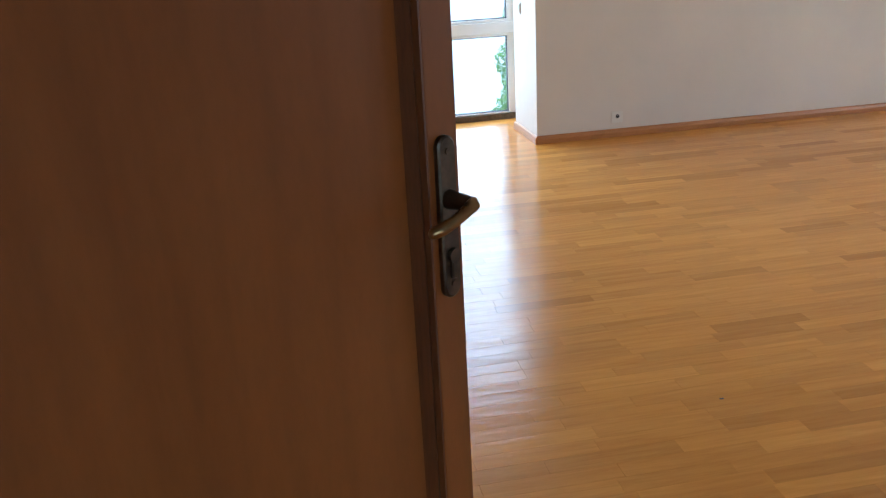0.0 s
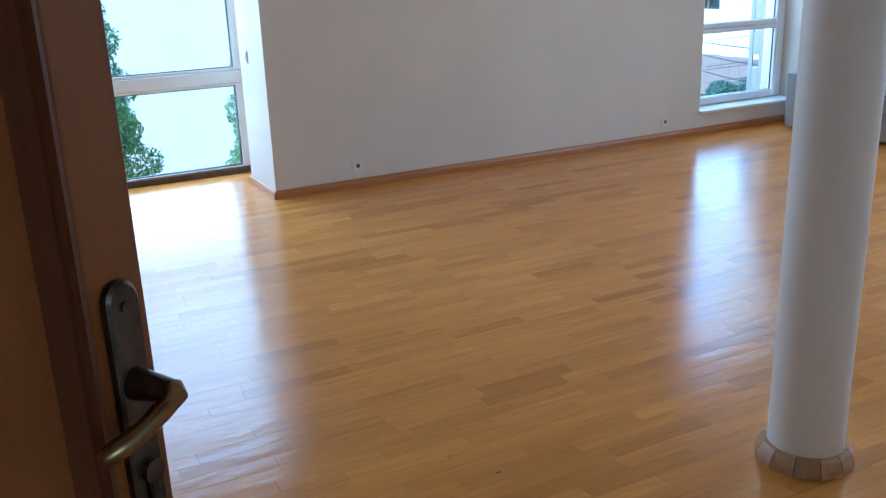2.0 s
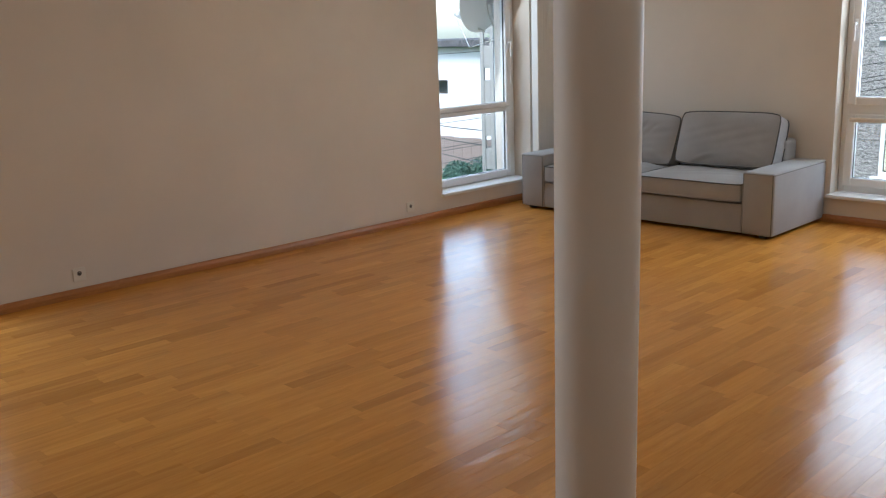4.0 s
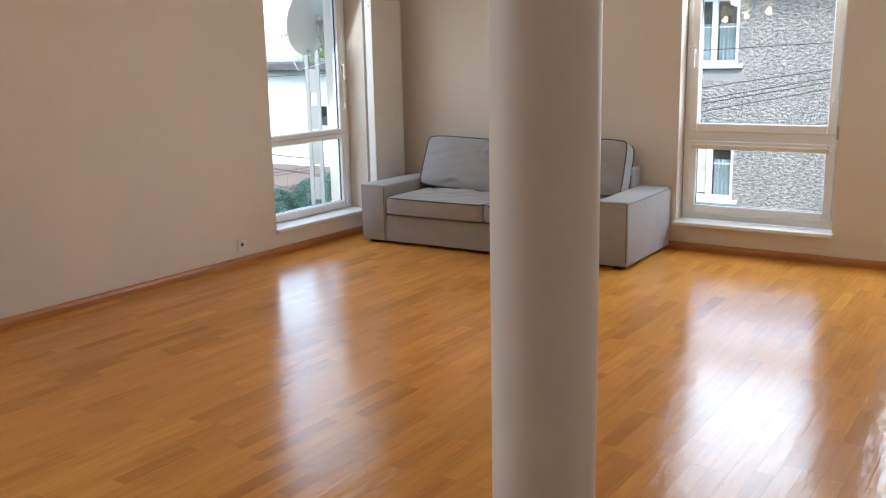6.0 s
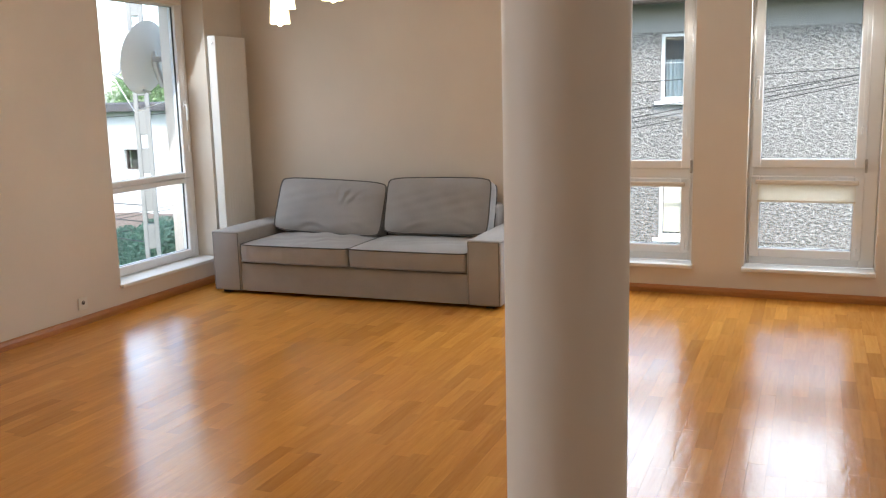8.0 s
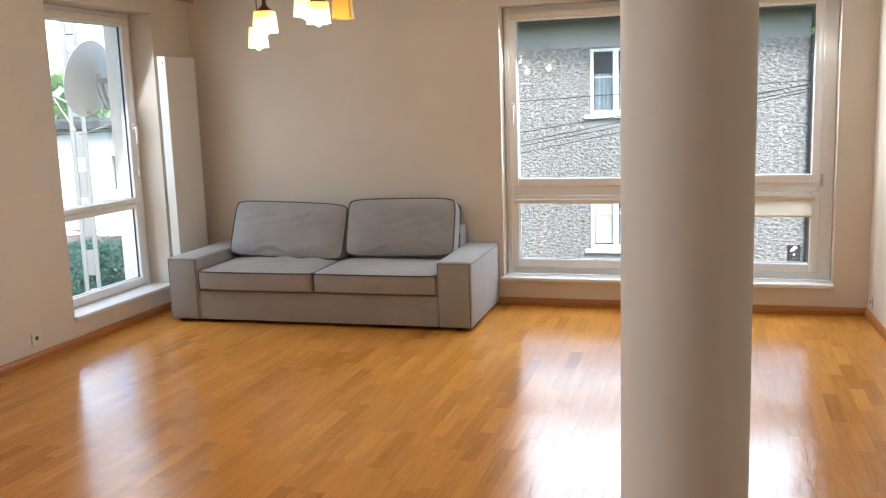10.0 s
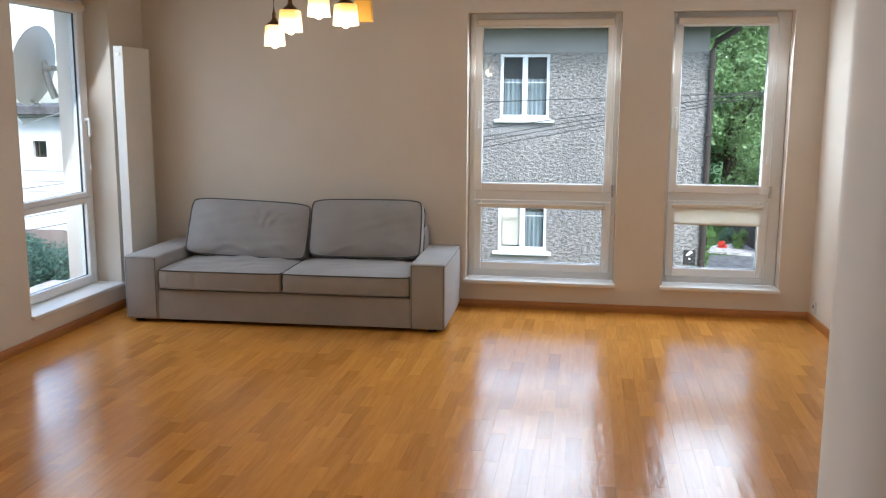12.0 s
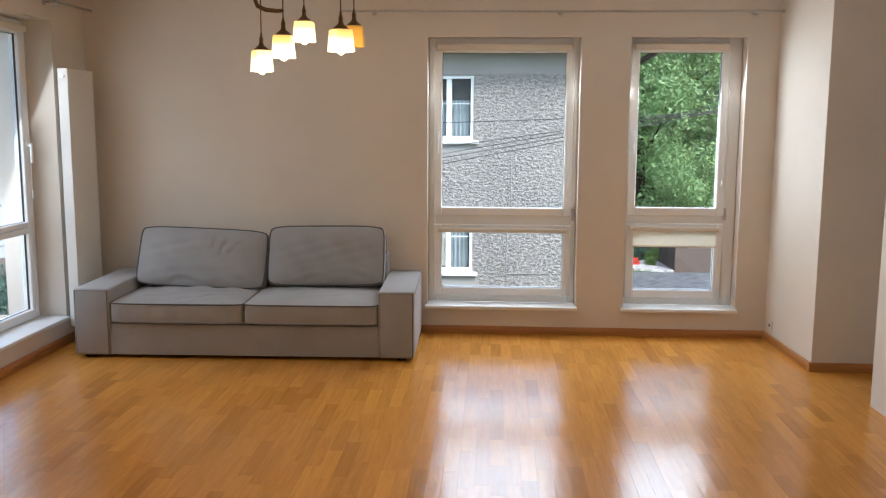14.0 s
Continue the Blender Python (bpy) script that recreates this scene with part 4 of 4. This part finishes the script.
def wall_with_holes(x0, x1, z0, z1, y0, y1, holes):
    """A wall in the x-z plane, cut into blocks round its window openings."""
    bm = bmesh.new()
    xs = sorted({x0, x1, *[h[0] for h in holes], *[h[0] + h[2] for h in holes]})
    zs = sorted({z0, z1, *[h[1] for h in holes], *[h[1] + h[3] for h in holes]})
    for a, b in zip(xs, xs[1:]):
        for c, d in zip(zs, zs[1:]):
            mx, mz = (a + b) / 2, (c + d) / 2
            if not any(h[0] < mx < h[0] + h[2] and h[1] < mz < h[1] + h[3] for h in holes):
                box(bm, (a, y0, c), (b, y1, d))
    bmesh.ops.remove_doubles(bm, verts=bm.verts, dist=0.0005)
    return bm


grey = thing("grey_house", "two-storey grey roughcast house with white windows and a brown downpipe", "house")
HY = 18.0
WINS = [(x, z, 0.95, 1.23) for x in (1.68, -1.23, -4.13) for z in (1.18, -1.40)]
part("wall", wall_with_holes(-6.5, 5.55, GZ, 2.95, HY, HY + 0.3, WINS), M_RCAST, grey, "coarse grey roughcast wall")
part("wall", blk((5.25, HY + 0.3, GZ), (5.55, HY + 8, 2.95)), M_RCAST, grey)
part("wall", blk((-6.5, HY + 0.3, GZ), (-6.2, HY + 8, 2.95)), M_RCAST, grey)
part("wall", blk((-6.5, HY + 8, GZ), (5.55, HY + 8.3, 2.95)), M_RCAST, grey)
for w_ in WINS:
    house_window(grey, *w_, HY + 0.06)
part("frieze", blk((-6.5, HY - 0.007, 2.44), (5.55, HY - 0.0005, 2.95)), M_PLASTER, grey, "smooth grey plaster band under the eave")
part("eave", blk((-7.0, HY - 0.55, 2.95), (6.1, HY + 8.8, 3.12), 0.02), M_GUTTER, grey, "dark boarded eave")
part("roof", prism([(-7.0, HY - 0.55), (6.1, HY - 0.55), (6.1, HY + 8.8), (-7.0, HY + 8.8)], 3.12, 3.25), M_ROOF, grey)
part("gutter", tube([(-7.0, HY - 0.60, 2.98), (6.1, HY - 0.60, 2.95)], 0.07, 10), M_GUTTER, grey)
dp = part("downpipe", tube([(5.98, HY - 0.60, 2.93), (5.95, HY - 0.50, 2.80), (5.66, HY - 0.12, 2.62), (5.60, HY - 0.06, 2.45), (5.60, HY - 0.06, GZ + 0.05)], 0.055, 12), M_GUTTER, grey, "dark brown downpipe")
for z in (2.1, 0.9, -0.3, -1.5):
    part("pipe_clip", blk((5.535, HY - 0.125, z), (5.665, HY + 0.0, z + 0.04)), M_GUTTER, dp)
part("cable_duct", tube([(3.36, HY - 0.012, 0.95), (3.37, HY - 0.012, -0.15), (3.30, HY - 0.012, -0.65), (3.30, HY - 0.012, -1.42), (4.08, HY - 0.012, -1.41)], 0.012, 6), M_PLASTER, grey, "thin cable duct on the wall")
sign = part("house_number_sign", blk((5.26, HY - 0.025, -1.56), (5.48, HY - 0.001, -1.27), 0.01), M_WIRE, grey, "black house number plate with a white numeral")
cu = bpy.data.curves.new("numeral", "FONT")
cu.body, cu.size, cu.extrude, cu.align_x, cu.align_y = "6", 0.30, 0.003, "CENTER", "CENTER"
cu.offset = 0.014
num = new("numeral", cu)
num.parent = sign
num.matrix_basis = pose(5.37, HY - 0.030, -1.415, 90, 0, 0)
cu.materials.append(M_PVC)

white = thing("white_house", "white rendered house with a dark flat roof edge and small windows", "house")
WW = [(-12.10, -0.58, 0.5, 0.93), (-10.86, 0.0, 0.38, 0.43), (-17.7, -0.45, 0.8, 0.46), (-14.6, -0.6, 0.6, 0.6)]
part("wall", wall_with_holes(-26, -7.2, GZ, 1.1, 22.0, 22.3, WW), M_WHITEHOUSE, white)
part("wall", blk((-7.5, 22.3, GZ), (-7.2, 31, 1.1)), M_WHITEHOUSE, white)
part("roof", blk((-26.3, 21.6, 1.1), (-6.8, 31.3, 1.34), 0.02), M_ROOF, white, "dark flat roof edge")
for x, z, w_, h_ in WW:
    win = part("window", bar_frame(bmesh.new(), x, z, x + w_, z + h_, (0.05,) * 4, 22.1, 22.18, 0), M_GUTTER, white, "small dark window")
    p_ = part("pane", blk((x + 0.04, 22.13, z + 0.04), (x + w_ - 0.04, 22.14, z + h_ - 0.04)), M_GLASS, win)
    # board in shade colour instead of a room
    part("shade_backing", blk((x - 0.02, 22.34, z - 0.02), (x + w_ + 0.02, 22.38, z + h_ + 0.02)), M_ROOM_SHADE, win)
for z in (-1.2, -0.9, -0.62, -0.35):
    part("siding_joint", blk((-16, 21.992, z), (-7.2, 22.001, z + 0.015)), M_PLASTER, white)
near = thing("white_neighbour_house", "plain white rendered house wall behind the thuja trees", "house")
part("wall", blk((-10.4, -14, GZ), (-10, 7.2, 5.2)), M_WHITEHOUSE, near)
part("wall", blk((-18, 6.8, GZ), (-10.4, 7.2, 5.2)), M_WHITEHOUSE, near)
part("roof", blk((-18.4, -14, 5.2), (-9.6, 7.6, 5.45), 0.02), M_ROOF, near)
fence = thing("brown_fence", "brown wooden board fence in front of the white house", "fence")
for i in range(40):
    x = -22 + i * 0.4
    part("board", blk((x, 20.5, GZ), (x + 0.398, 20.53, -1.66 + 0.012 * math.sin(i * 2.1)), 0.004), M_FENCE_B, fence)
part("rail", blk((-22, 20.53, -1.95), (-6, 20.58, -1.85)), M_FENCE_B, fence)
dfence = thing("dark_fence", "dark brown closed board fence beside the drive", "fence")
for i in range(26):
    f_ = i / 26
    x, y = 8.45 + 5.2 * f_, 27.25 + 0.9 * f_
    part("board", blk((x, y, GZ), (x + 0.195, y + 0.03, -1.35), 0.004), M_FENCE, dfence)
for i in range(22):
    f_ = i / 22
    x, y = 8.44 - 0.35 * f_, 27.35 + 4.2 * f_
    part("board", blk((x, y, GZ), (x + 0.03, y + 0.185, -1.35), 0.004), M_FENCE, dfence)


def leaves(points, normals, size, rnd, long=1.6):
    """Many small leaves as one mesh: four-cornered blades at the given points."""
    n = len(points)
    u = rnd.normal(size=(n, 3))
    u -= normals * (u * normals).sum(1, keepdims=True) * 0.6
    u /= np.linalg.norm(u, axis=1, keepdims=True)
    v = np.cross(normals, u)
    v /= np.linalg.norm(v, axis=1, keepdims=True) + 1e-9
    s = size * rnd.uniform(0.6, 1.3, (n, 1))
    quad = np.stack([points - u * s * long * 0.5, points + v * s * 0.4, points + u * s * long * 0.5, points - v * s * 0.4], 1)
    me = bpy.data.meshes.new("leaves")
    me.from_pydata(quad.reshape(-1, 3).tolist(), [], np.arange(4 * n).reshape(-1, 4).tolist())
    return me


def crown_cloud(rnd, clumps, per, spread):
    pts, nrm = [], []
    for c, r in clumps:
        d = rnd.normal(size=(per, 3))
        d /= np.linalg.norm(d, axis=1, keepdims=True)
        rad = r * rnd.uniform(0.45, 1.08, (per, 1)) ** 0.6
        pts.append(np.array(c) + d * rad * np.array(spread))
        nrm.append(d + rnd.normal(size=(per, 3)) * 0.5)
    p, q = np.concatenate(pts), np.concatenate(nrm)
    return p, q / np.linalg.norm(q, axis=1, keepdims=True)


def broad_tree(x, y, height, width, seed, per=620):
    rnd = np.random.default_rng(seed)
    t = thing("broadleaf_tree", "large green broadleaf tree with a dark trunk behind the drive", "tree", "trees behind the drive", pose(x, y, GZ))
    part("trunk", tube([(0, 0, -0.1), (0.1, 0.05, height * 0.2), (0.0, 0.1, height * 0.45), (0.15, 0.0, height * 0.8)], [0.32, 0.24, 0.17, 0.05], 12), M_BARK, t, "", True)
    clumps = []
    for i in range(11):
        a = i * 2.4 + rnd.uniform(0, 0.6)
        z = height * (0.18 + 0.062 * i)
        l = width * rnd.uniform(0.55, 0.95) * (1.0 if i < 8 else 0.6)
        end = (l * math.cos(a), l * math.sin(a), z + height * 0.12)
        mid = (end[0] * 0.5, end[1] * 0.5, z + height * 0.03)
        part("limb", tube([(0.03, 0.05, z - 0.1), mid, end], [0.09, 0.06, 0.015], 7), M_BARK, t)
        clumps += [(end, width * 0.3), (mid, width * 0.3)]
    for i in range(130):
        a, rr, zz = rnd.uniform(0, 6.28), width * math.sqrt(rnd.uniform(0.05, 1)), rnd.uniform(0.14, 1.0)
        rr *= math.sin(math.pi * min(0.97, 0.15 + zz * 0.8)) ** 0.6
        clumps.append(((rr * math.cos(a), rr * math.sin(a), zz * height), width * rnd.uniform(0.16, 0.3)))
    p, q = crown_cloud(rnd, clumps, per, (1, 1, 0.8))
    me = leaves(p, q, 0.085, rnd, 1.9)
    me.materials.append(M_LEAF)
    new("crown", me).parent = t
    return t


broad_tree(8.3, 34.0, 10.5, 3.6, 3)
broad_tree(12.6, 36.0, 12.0, 4.2, 4)
broad_tree(5.6, 38.5, 11.5, 4.0, 5, 300)
broad_tree(-24.5, 36.0, 6.2, 2.6, 6, 150)
broad_tree(-19.0, 40.0, 5.6, 2.4, 8, 150)


def shrub(name, label, x, y, w, d, h, seed, material, count=5000, size=0.05, cat="bush"):
    rnd = np.random.default_rng(seed)
    t = thing(name, label, cat, "", pose(x, y, GZ))
    for i in range(5):
        a = i * 1.3
        part("stem", tube([(0.05 * math.cos(a), 0.05 * math.sin(a), -0.05), (0.25 * w * math.cos(a), 0.25 * d * math.sin(a), h * 0.6)], [0.03, 0.01], 6), M_BARK, t)
    clumps = []
    for i in range(26):
        a, rr, zz = rnd.uniform(0, 6.28), math.sqrt(rnd.uniform(0, 1)), rnd.uniform(0.12, 0.9)
        clumps.append(((w * 0.42 * rr * math.cos(a), d * 0.42 * rr * math.sin(a), zz * h), min(h, w * 1.3) * rnd.uniform(0.12, 0.24)))
    p, q = crown_cloud(rnd, clumps, count // 26, (1, 1, 0.9))
    p[:, 2] = np.maximum(p[:, 2], 0.02)
    me = leaves(p, q, size, rnd)
    me.materials.append(material)
    new("foliage", me).parent = t
    return t


shrub("shrub", "dense dark green shrub below the side window", -7.1, 14.0, 4.6, 2.6, 2.0, 21, M_BUSH, 60000, 0.042)
shrub("shrub", "dense dark green shrub beside the concrete pole", -4.6, 12.2, 2.4, 2.2, 2.45, 22, M_BUSH, 40000, 0.04)
shrub("shrub", "green shrub in front of the brown fence", -10.2, 18.4, 3.4, 2.0, 1.35, 23, M_BUSH, 26000, 0.05)
shrub("clipped_shrub", "tall clipped green shrub at the house corner", 6.28, 23.6, 0.5, 0.5, 1.9, 24, M_THUJA, 14000, 0.03)
shrub("dwarf_conifer", "small dark conifer in the gravel bed", 7.97, 28.4, 0.42, 0.42, 0.62, 25, M_THUJA, 4500, 0.025, "conifer")
shrub("dwarf_conifer", "small green conifer in the gravel bed", 7.78, 29.35, 0.5, 0.5, 0.55, 26, M_BUSH, 4500, 0.025, "conifer")
shrub("flower_clump", "clump of bright red flowers in the gravel bed", 7.46, 28.42, 0.26, 0.26, 0.24, 27, M_RED, 2200, 0.03, "flowers")


def thuja(x, y, h, r, seed, count):
    rnd = np.random.default_rng(seed)
    t = thing("thuja_tree", "tall dense green thuja tree in front of the white wall", "tree", "thuja trees", pose(x, y, GZ))
    part("trunk", tube([(0, 0, -0.1), (0, 0, h * 0.9)], [0.11, 0.02], 8), M_BARK, t)
    z = h * rnd.uniform(0, 1, count) ** 1.35
    f = z / h
    a = rnd.uniform(0, 6.2832, count)
    lump = 0.86 + 0.14 * np.sin(a * 7 + z * 5.0) + 0.10 * np.sin(a * 3 - z * 9.0)
    rad = r * (np.clip(1 - f, 0, 1) ** 0.75 * np.minimum(1, 0.55 + f * 3)) * lump * rnd.uniform(0.55, 1.0, count) ** 0.35
    p = np.stack([rad * np.cos(a), rad * np.sin(a), z], 1)
    q = np.stack([np.cos(a), np.sin(a), rnd.normal(size=count) * 0.4 + 0.3], 1) + rnd.normal(size=(count, 3)) * 0.5
    q /= np.linalg.norm(q, axis=1, keepdims=True)
    me = leaves(p, q, 0.03, rnd, 2.2)
    me.materials.append(M_THUJA)
    new("foliage", me).parent = t
    return t


thuja(-5.0, 0.78, 6.6, 1.5, 31, 120000)
thuja(-5.0, 3.45, 5.6, 1.12, 32, 60000)

# concrete power pole with slots
pole = thing("concrete_pole", "grey slotted concrete power pole outside the side window", "pole", "", pose(-1.94, 8.02, GZ, 0, 0, 38))
for sx in (-1, 1):
    part("leg", blk((sx * 0.055 - 0.022, -0.06, -0.3), (sx * 0.055 + 0.022, 0.06, 8.2), 0.006), M_CONC, pole)
for i in range(22):
    z = -0.3 + i * 0.39
    part("rung", blk((-0.036, -0.05, z), (0.036, 0.05, z + 0.25), 0.005), M_CONC, pole)

# satellite dish on the outer wall
dish = thing("satellite_dish", "pale grey satellite dish seen from behind on a wall bracket", "satellite dish", "", pose(0.03, 0.035, 0.02))
DC, DN = Vector((-0.66, 6.56, 1.75)), Vector((-0.97, -0.06, 0.20)).normalized()
dmx = Matrix.Translation(DC) @ DN.to_track_quat("Z", "Y").to_matrix().to_4x4()
bm = bmesh.new()
rings = []
for k in range(9):
    r = 0.295 * k / 8
    z = 0.22 * (r ** 2) / 0.295 - 0.03
    rings.append([bm.verts.new((r * math.cos(2 * math.pi * i / 40), r * 0.98 * math.sin(2 * math.pi * i / 40), z)) for i in range(40)] if k else [bm.verts.new((0, 0, -0.03))])
for i in range(40):
    bm.faces.new((rings[0][0], rings[1][i], rings[1][(i + 1) % 40]))
for a, b in zip(rings[1:], rings[2:]):
    for i in range(40):
        bm.faces.new((a[i], b[i], b[(i + 1) % 40], a[(i + 1) % 40]))
r_ = bmesh.ops.extrude_face_region(bm, geom=list(bm.faces))
for v in r_["geom"]:
    if isinstance(v, bmesh.types.BMVert):
        v.co.z -= 0.006
bmesh.ops.recalc_face_normals(bm, faces=bm.faces)
ob = part("reflector", bm, M_DISH, dish, "", True)
ob.matrix_basis = dmx
ob = part("rim", tube([(0.297 * math.cos(2 * math.pi * i / 40), 0.291 * math.sin(2 * math.pi * i / 40)  , 0.034) for i in range(40)], 0.006, 6, None, True), M_DISH, dish)
ob.matrix_basis = dmx
part("bracket", tube([(-0.63, 6.58, 1.80), (-0.60, 6.60, 1.62), (-0.57, 6.62, 1.52)], 0.028, 8), M_STEEL, dish)
part("bracket", blk((-0.64, 6.56, 1.72), (-0.55, 6.72, 1.76), 0.004), M_STEEL, dish)
part("mast", tube([(-0.56, 6.72, 1.80), (-0.56, 6.72, 1.60), (-0.53, 6.78, 1.47), (-0.42, 6.92, 1.44)], 0.02, 10), M_STEEL, dish, "", True)
part("wall_plate", blk((-0.435, 6.86, 1.36), (-0.419, 6.98, 1.52)), M_STEEL, dish)
fp = DC + DN * 0.36 + Vector((0, -0.02, -0.18))
part("feed_arm", tube([DC + Vector((0.0, 0, -0.28)), tuple(fp)], 0.010, 8), M_STEEL, dish)
bm = tube([tuple(fp - DN * 0.03), tuple(fp + Vector((0.06, 0.05, 0.05)))], [0.03, 0.022], 12)
part("receiver", bm, M_PVC, dish, "white receiver head")
part("cable", tube([tuple(fp), tuple(fp + Vector((0.05, 0.03, -0.12))), (-0.72, 6.42, 1.33), (-0.62, 6.56, 1.38), (-0.5, 6.8, 1.45)], 0.005, 6), M_PVC, dish)


def wire(a, b, sag, label="thin black overhead cable in front of the grey house"):
    pts = []
    for k in range(17):
        f = k / 16
        p = Vector(a).lerp(Vector(b), f)
        pts.append((p.x, p.y, p.z - sag * 4 * f * (1 - f)))
    return tagged(part("overhead_cable", tube(pts, 0.0065, 5), M_WIRE), label, "cable", "overhead cables")


for zl, zr in ((1.52, 1.59), (1.15, 1.40), (1.04, 1.36), (0.98, 1.30), (0.89, 1.24)):
    k = (zr - zl) / 1.8
    wire((-9.0, 14.0, zl - 11.1 * k), (16.0, 14.0, zr + 12.1 * k), 0.0)
for dz in (0.0, 0.22, 0.4, 0.62):
    wire((-1.95, 8.1, -0.05 + dz), (-24.0, 20.2, 0.4 + dz), 0.5, "thin black overhead cable in front of the white house")
# ---------------------------------------------------------------- parquet staves, last
SW = 0.0705
LENS = (0.34, 0.38, 0.41, 0.44)


def stave_geo(l, w=SW):
    """A floor stave with eased edges, its top at z = 0."""
    g = 0.0002
    a, b = l / 2 - g, w / 2 - g
    vs = [(-b, -a, -0.005), (b, -a, -0.005), (b, a, -0.005), (-b, a, -0.005), (-b, -a, 0), (b, -a, 0), (b, a, 0), (-b, a, 0)]
    fs = [(0, 1, 5, 4), (1, 2, 6, 5), (2, 3, 7, 6), (3, 0, 4, 7), (4, 5, 6, 7)]
    return vs, fs


def build_staves():
    rnd = random.Random(7)
    meshes = {}
    for l in LENS:
        me = bpy.data.meshes.new("stave")
        vs, fs = stave_geo(l)
        me.from_pydata(vs, [], fs)
        me.materials.append(M_STAVE)
        meshes[l] = me
    floor = bpy.data.objects["floor"]
    verts, faces = [], []
    single = 0
    n = int((8.04 + 1.02) / SW)
    for i in range(n):
        x = -1.02 + SW * (i + 0.5)
        y = -1.18
        while y < 7.0:
            l = rnd.choice(LENS) if y > -1.17 else rnd.choice((0.34, 0.38, 0.41, 0.44))
            c = y + l / 2
            tx, ty = rnd.gauss(0, 0.0009), rnd.gauss(0, 0.0003)
            if 2.55 < x < 4.75 and 1.1 < c < 4.95 and single < 300:
                ob = bpy.data.objects.new("stave", meshes[l])
                scene.collection.objects.link(ob)
                ob.matrix_basis = Matrix.LocRotScale((x, c, 0), Euler((ty, tx, 0)), None)
                ob.parent = floor
                single += 1
            elif x > -0.9 or 1.84 > c > -0.42:
                vs, fs = stave_geo(l)
                k = len(verts)
                verts += [(px + x, py + c, pz + px * tx + py * ty) for px, py, pz in vs]
                faces += [tuple(q + k for q in f) for f in fs]
            y += l
    me = bpy.data.meshes.new("staves")
    me.from_pydata(verts, [], faces)
    me.materials.append(M_STAVES)
    ob = new("staves", me)
    ob.parent = floor
    tagged(ob, "lacquered oak parquet staves laid in rows", "", "", "stuff")


build_staves()
# a small dark chip in the lacquer
bm = bmesh.new()
bmesh.ops.create_icosphere(bm, subdivisions=1, radius=1.0, matrix=Matrix.Translation((3.59, 1.26, 0.0)) @ Matrix.Diagonal((0.005, 0.011, 0.0012, 1)))
part("lacquer_chip", bm, M_HOLE, bpy.data.objects["floor"], "small dark chip in the lacquer")
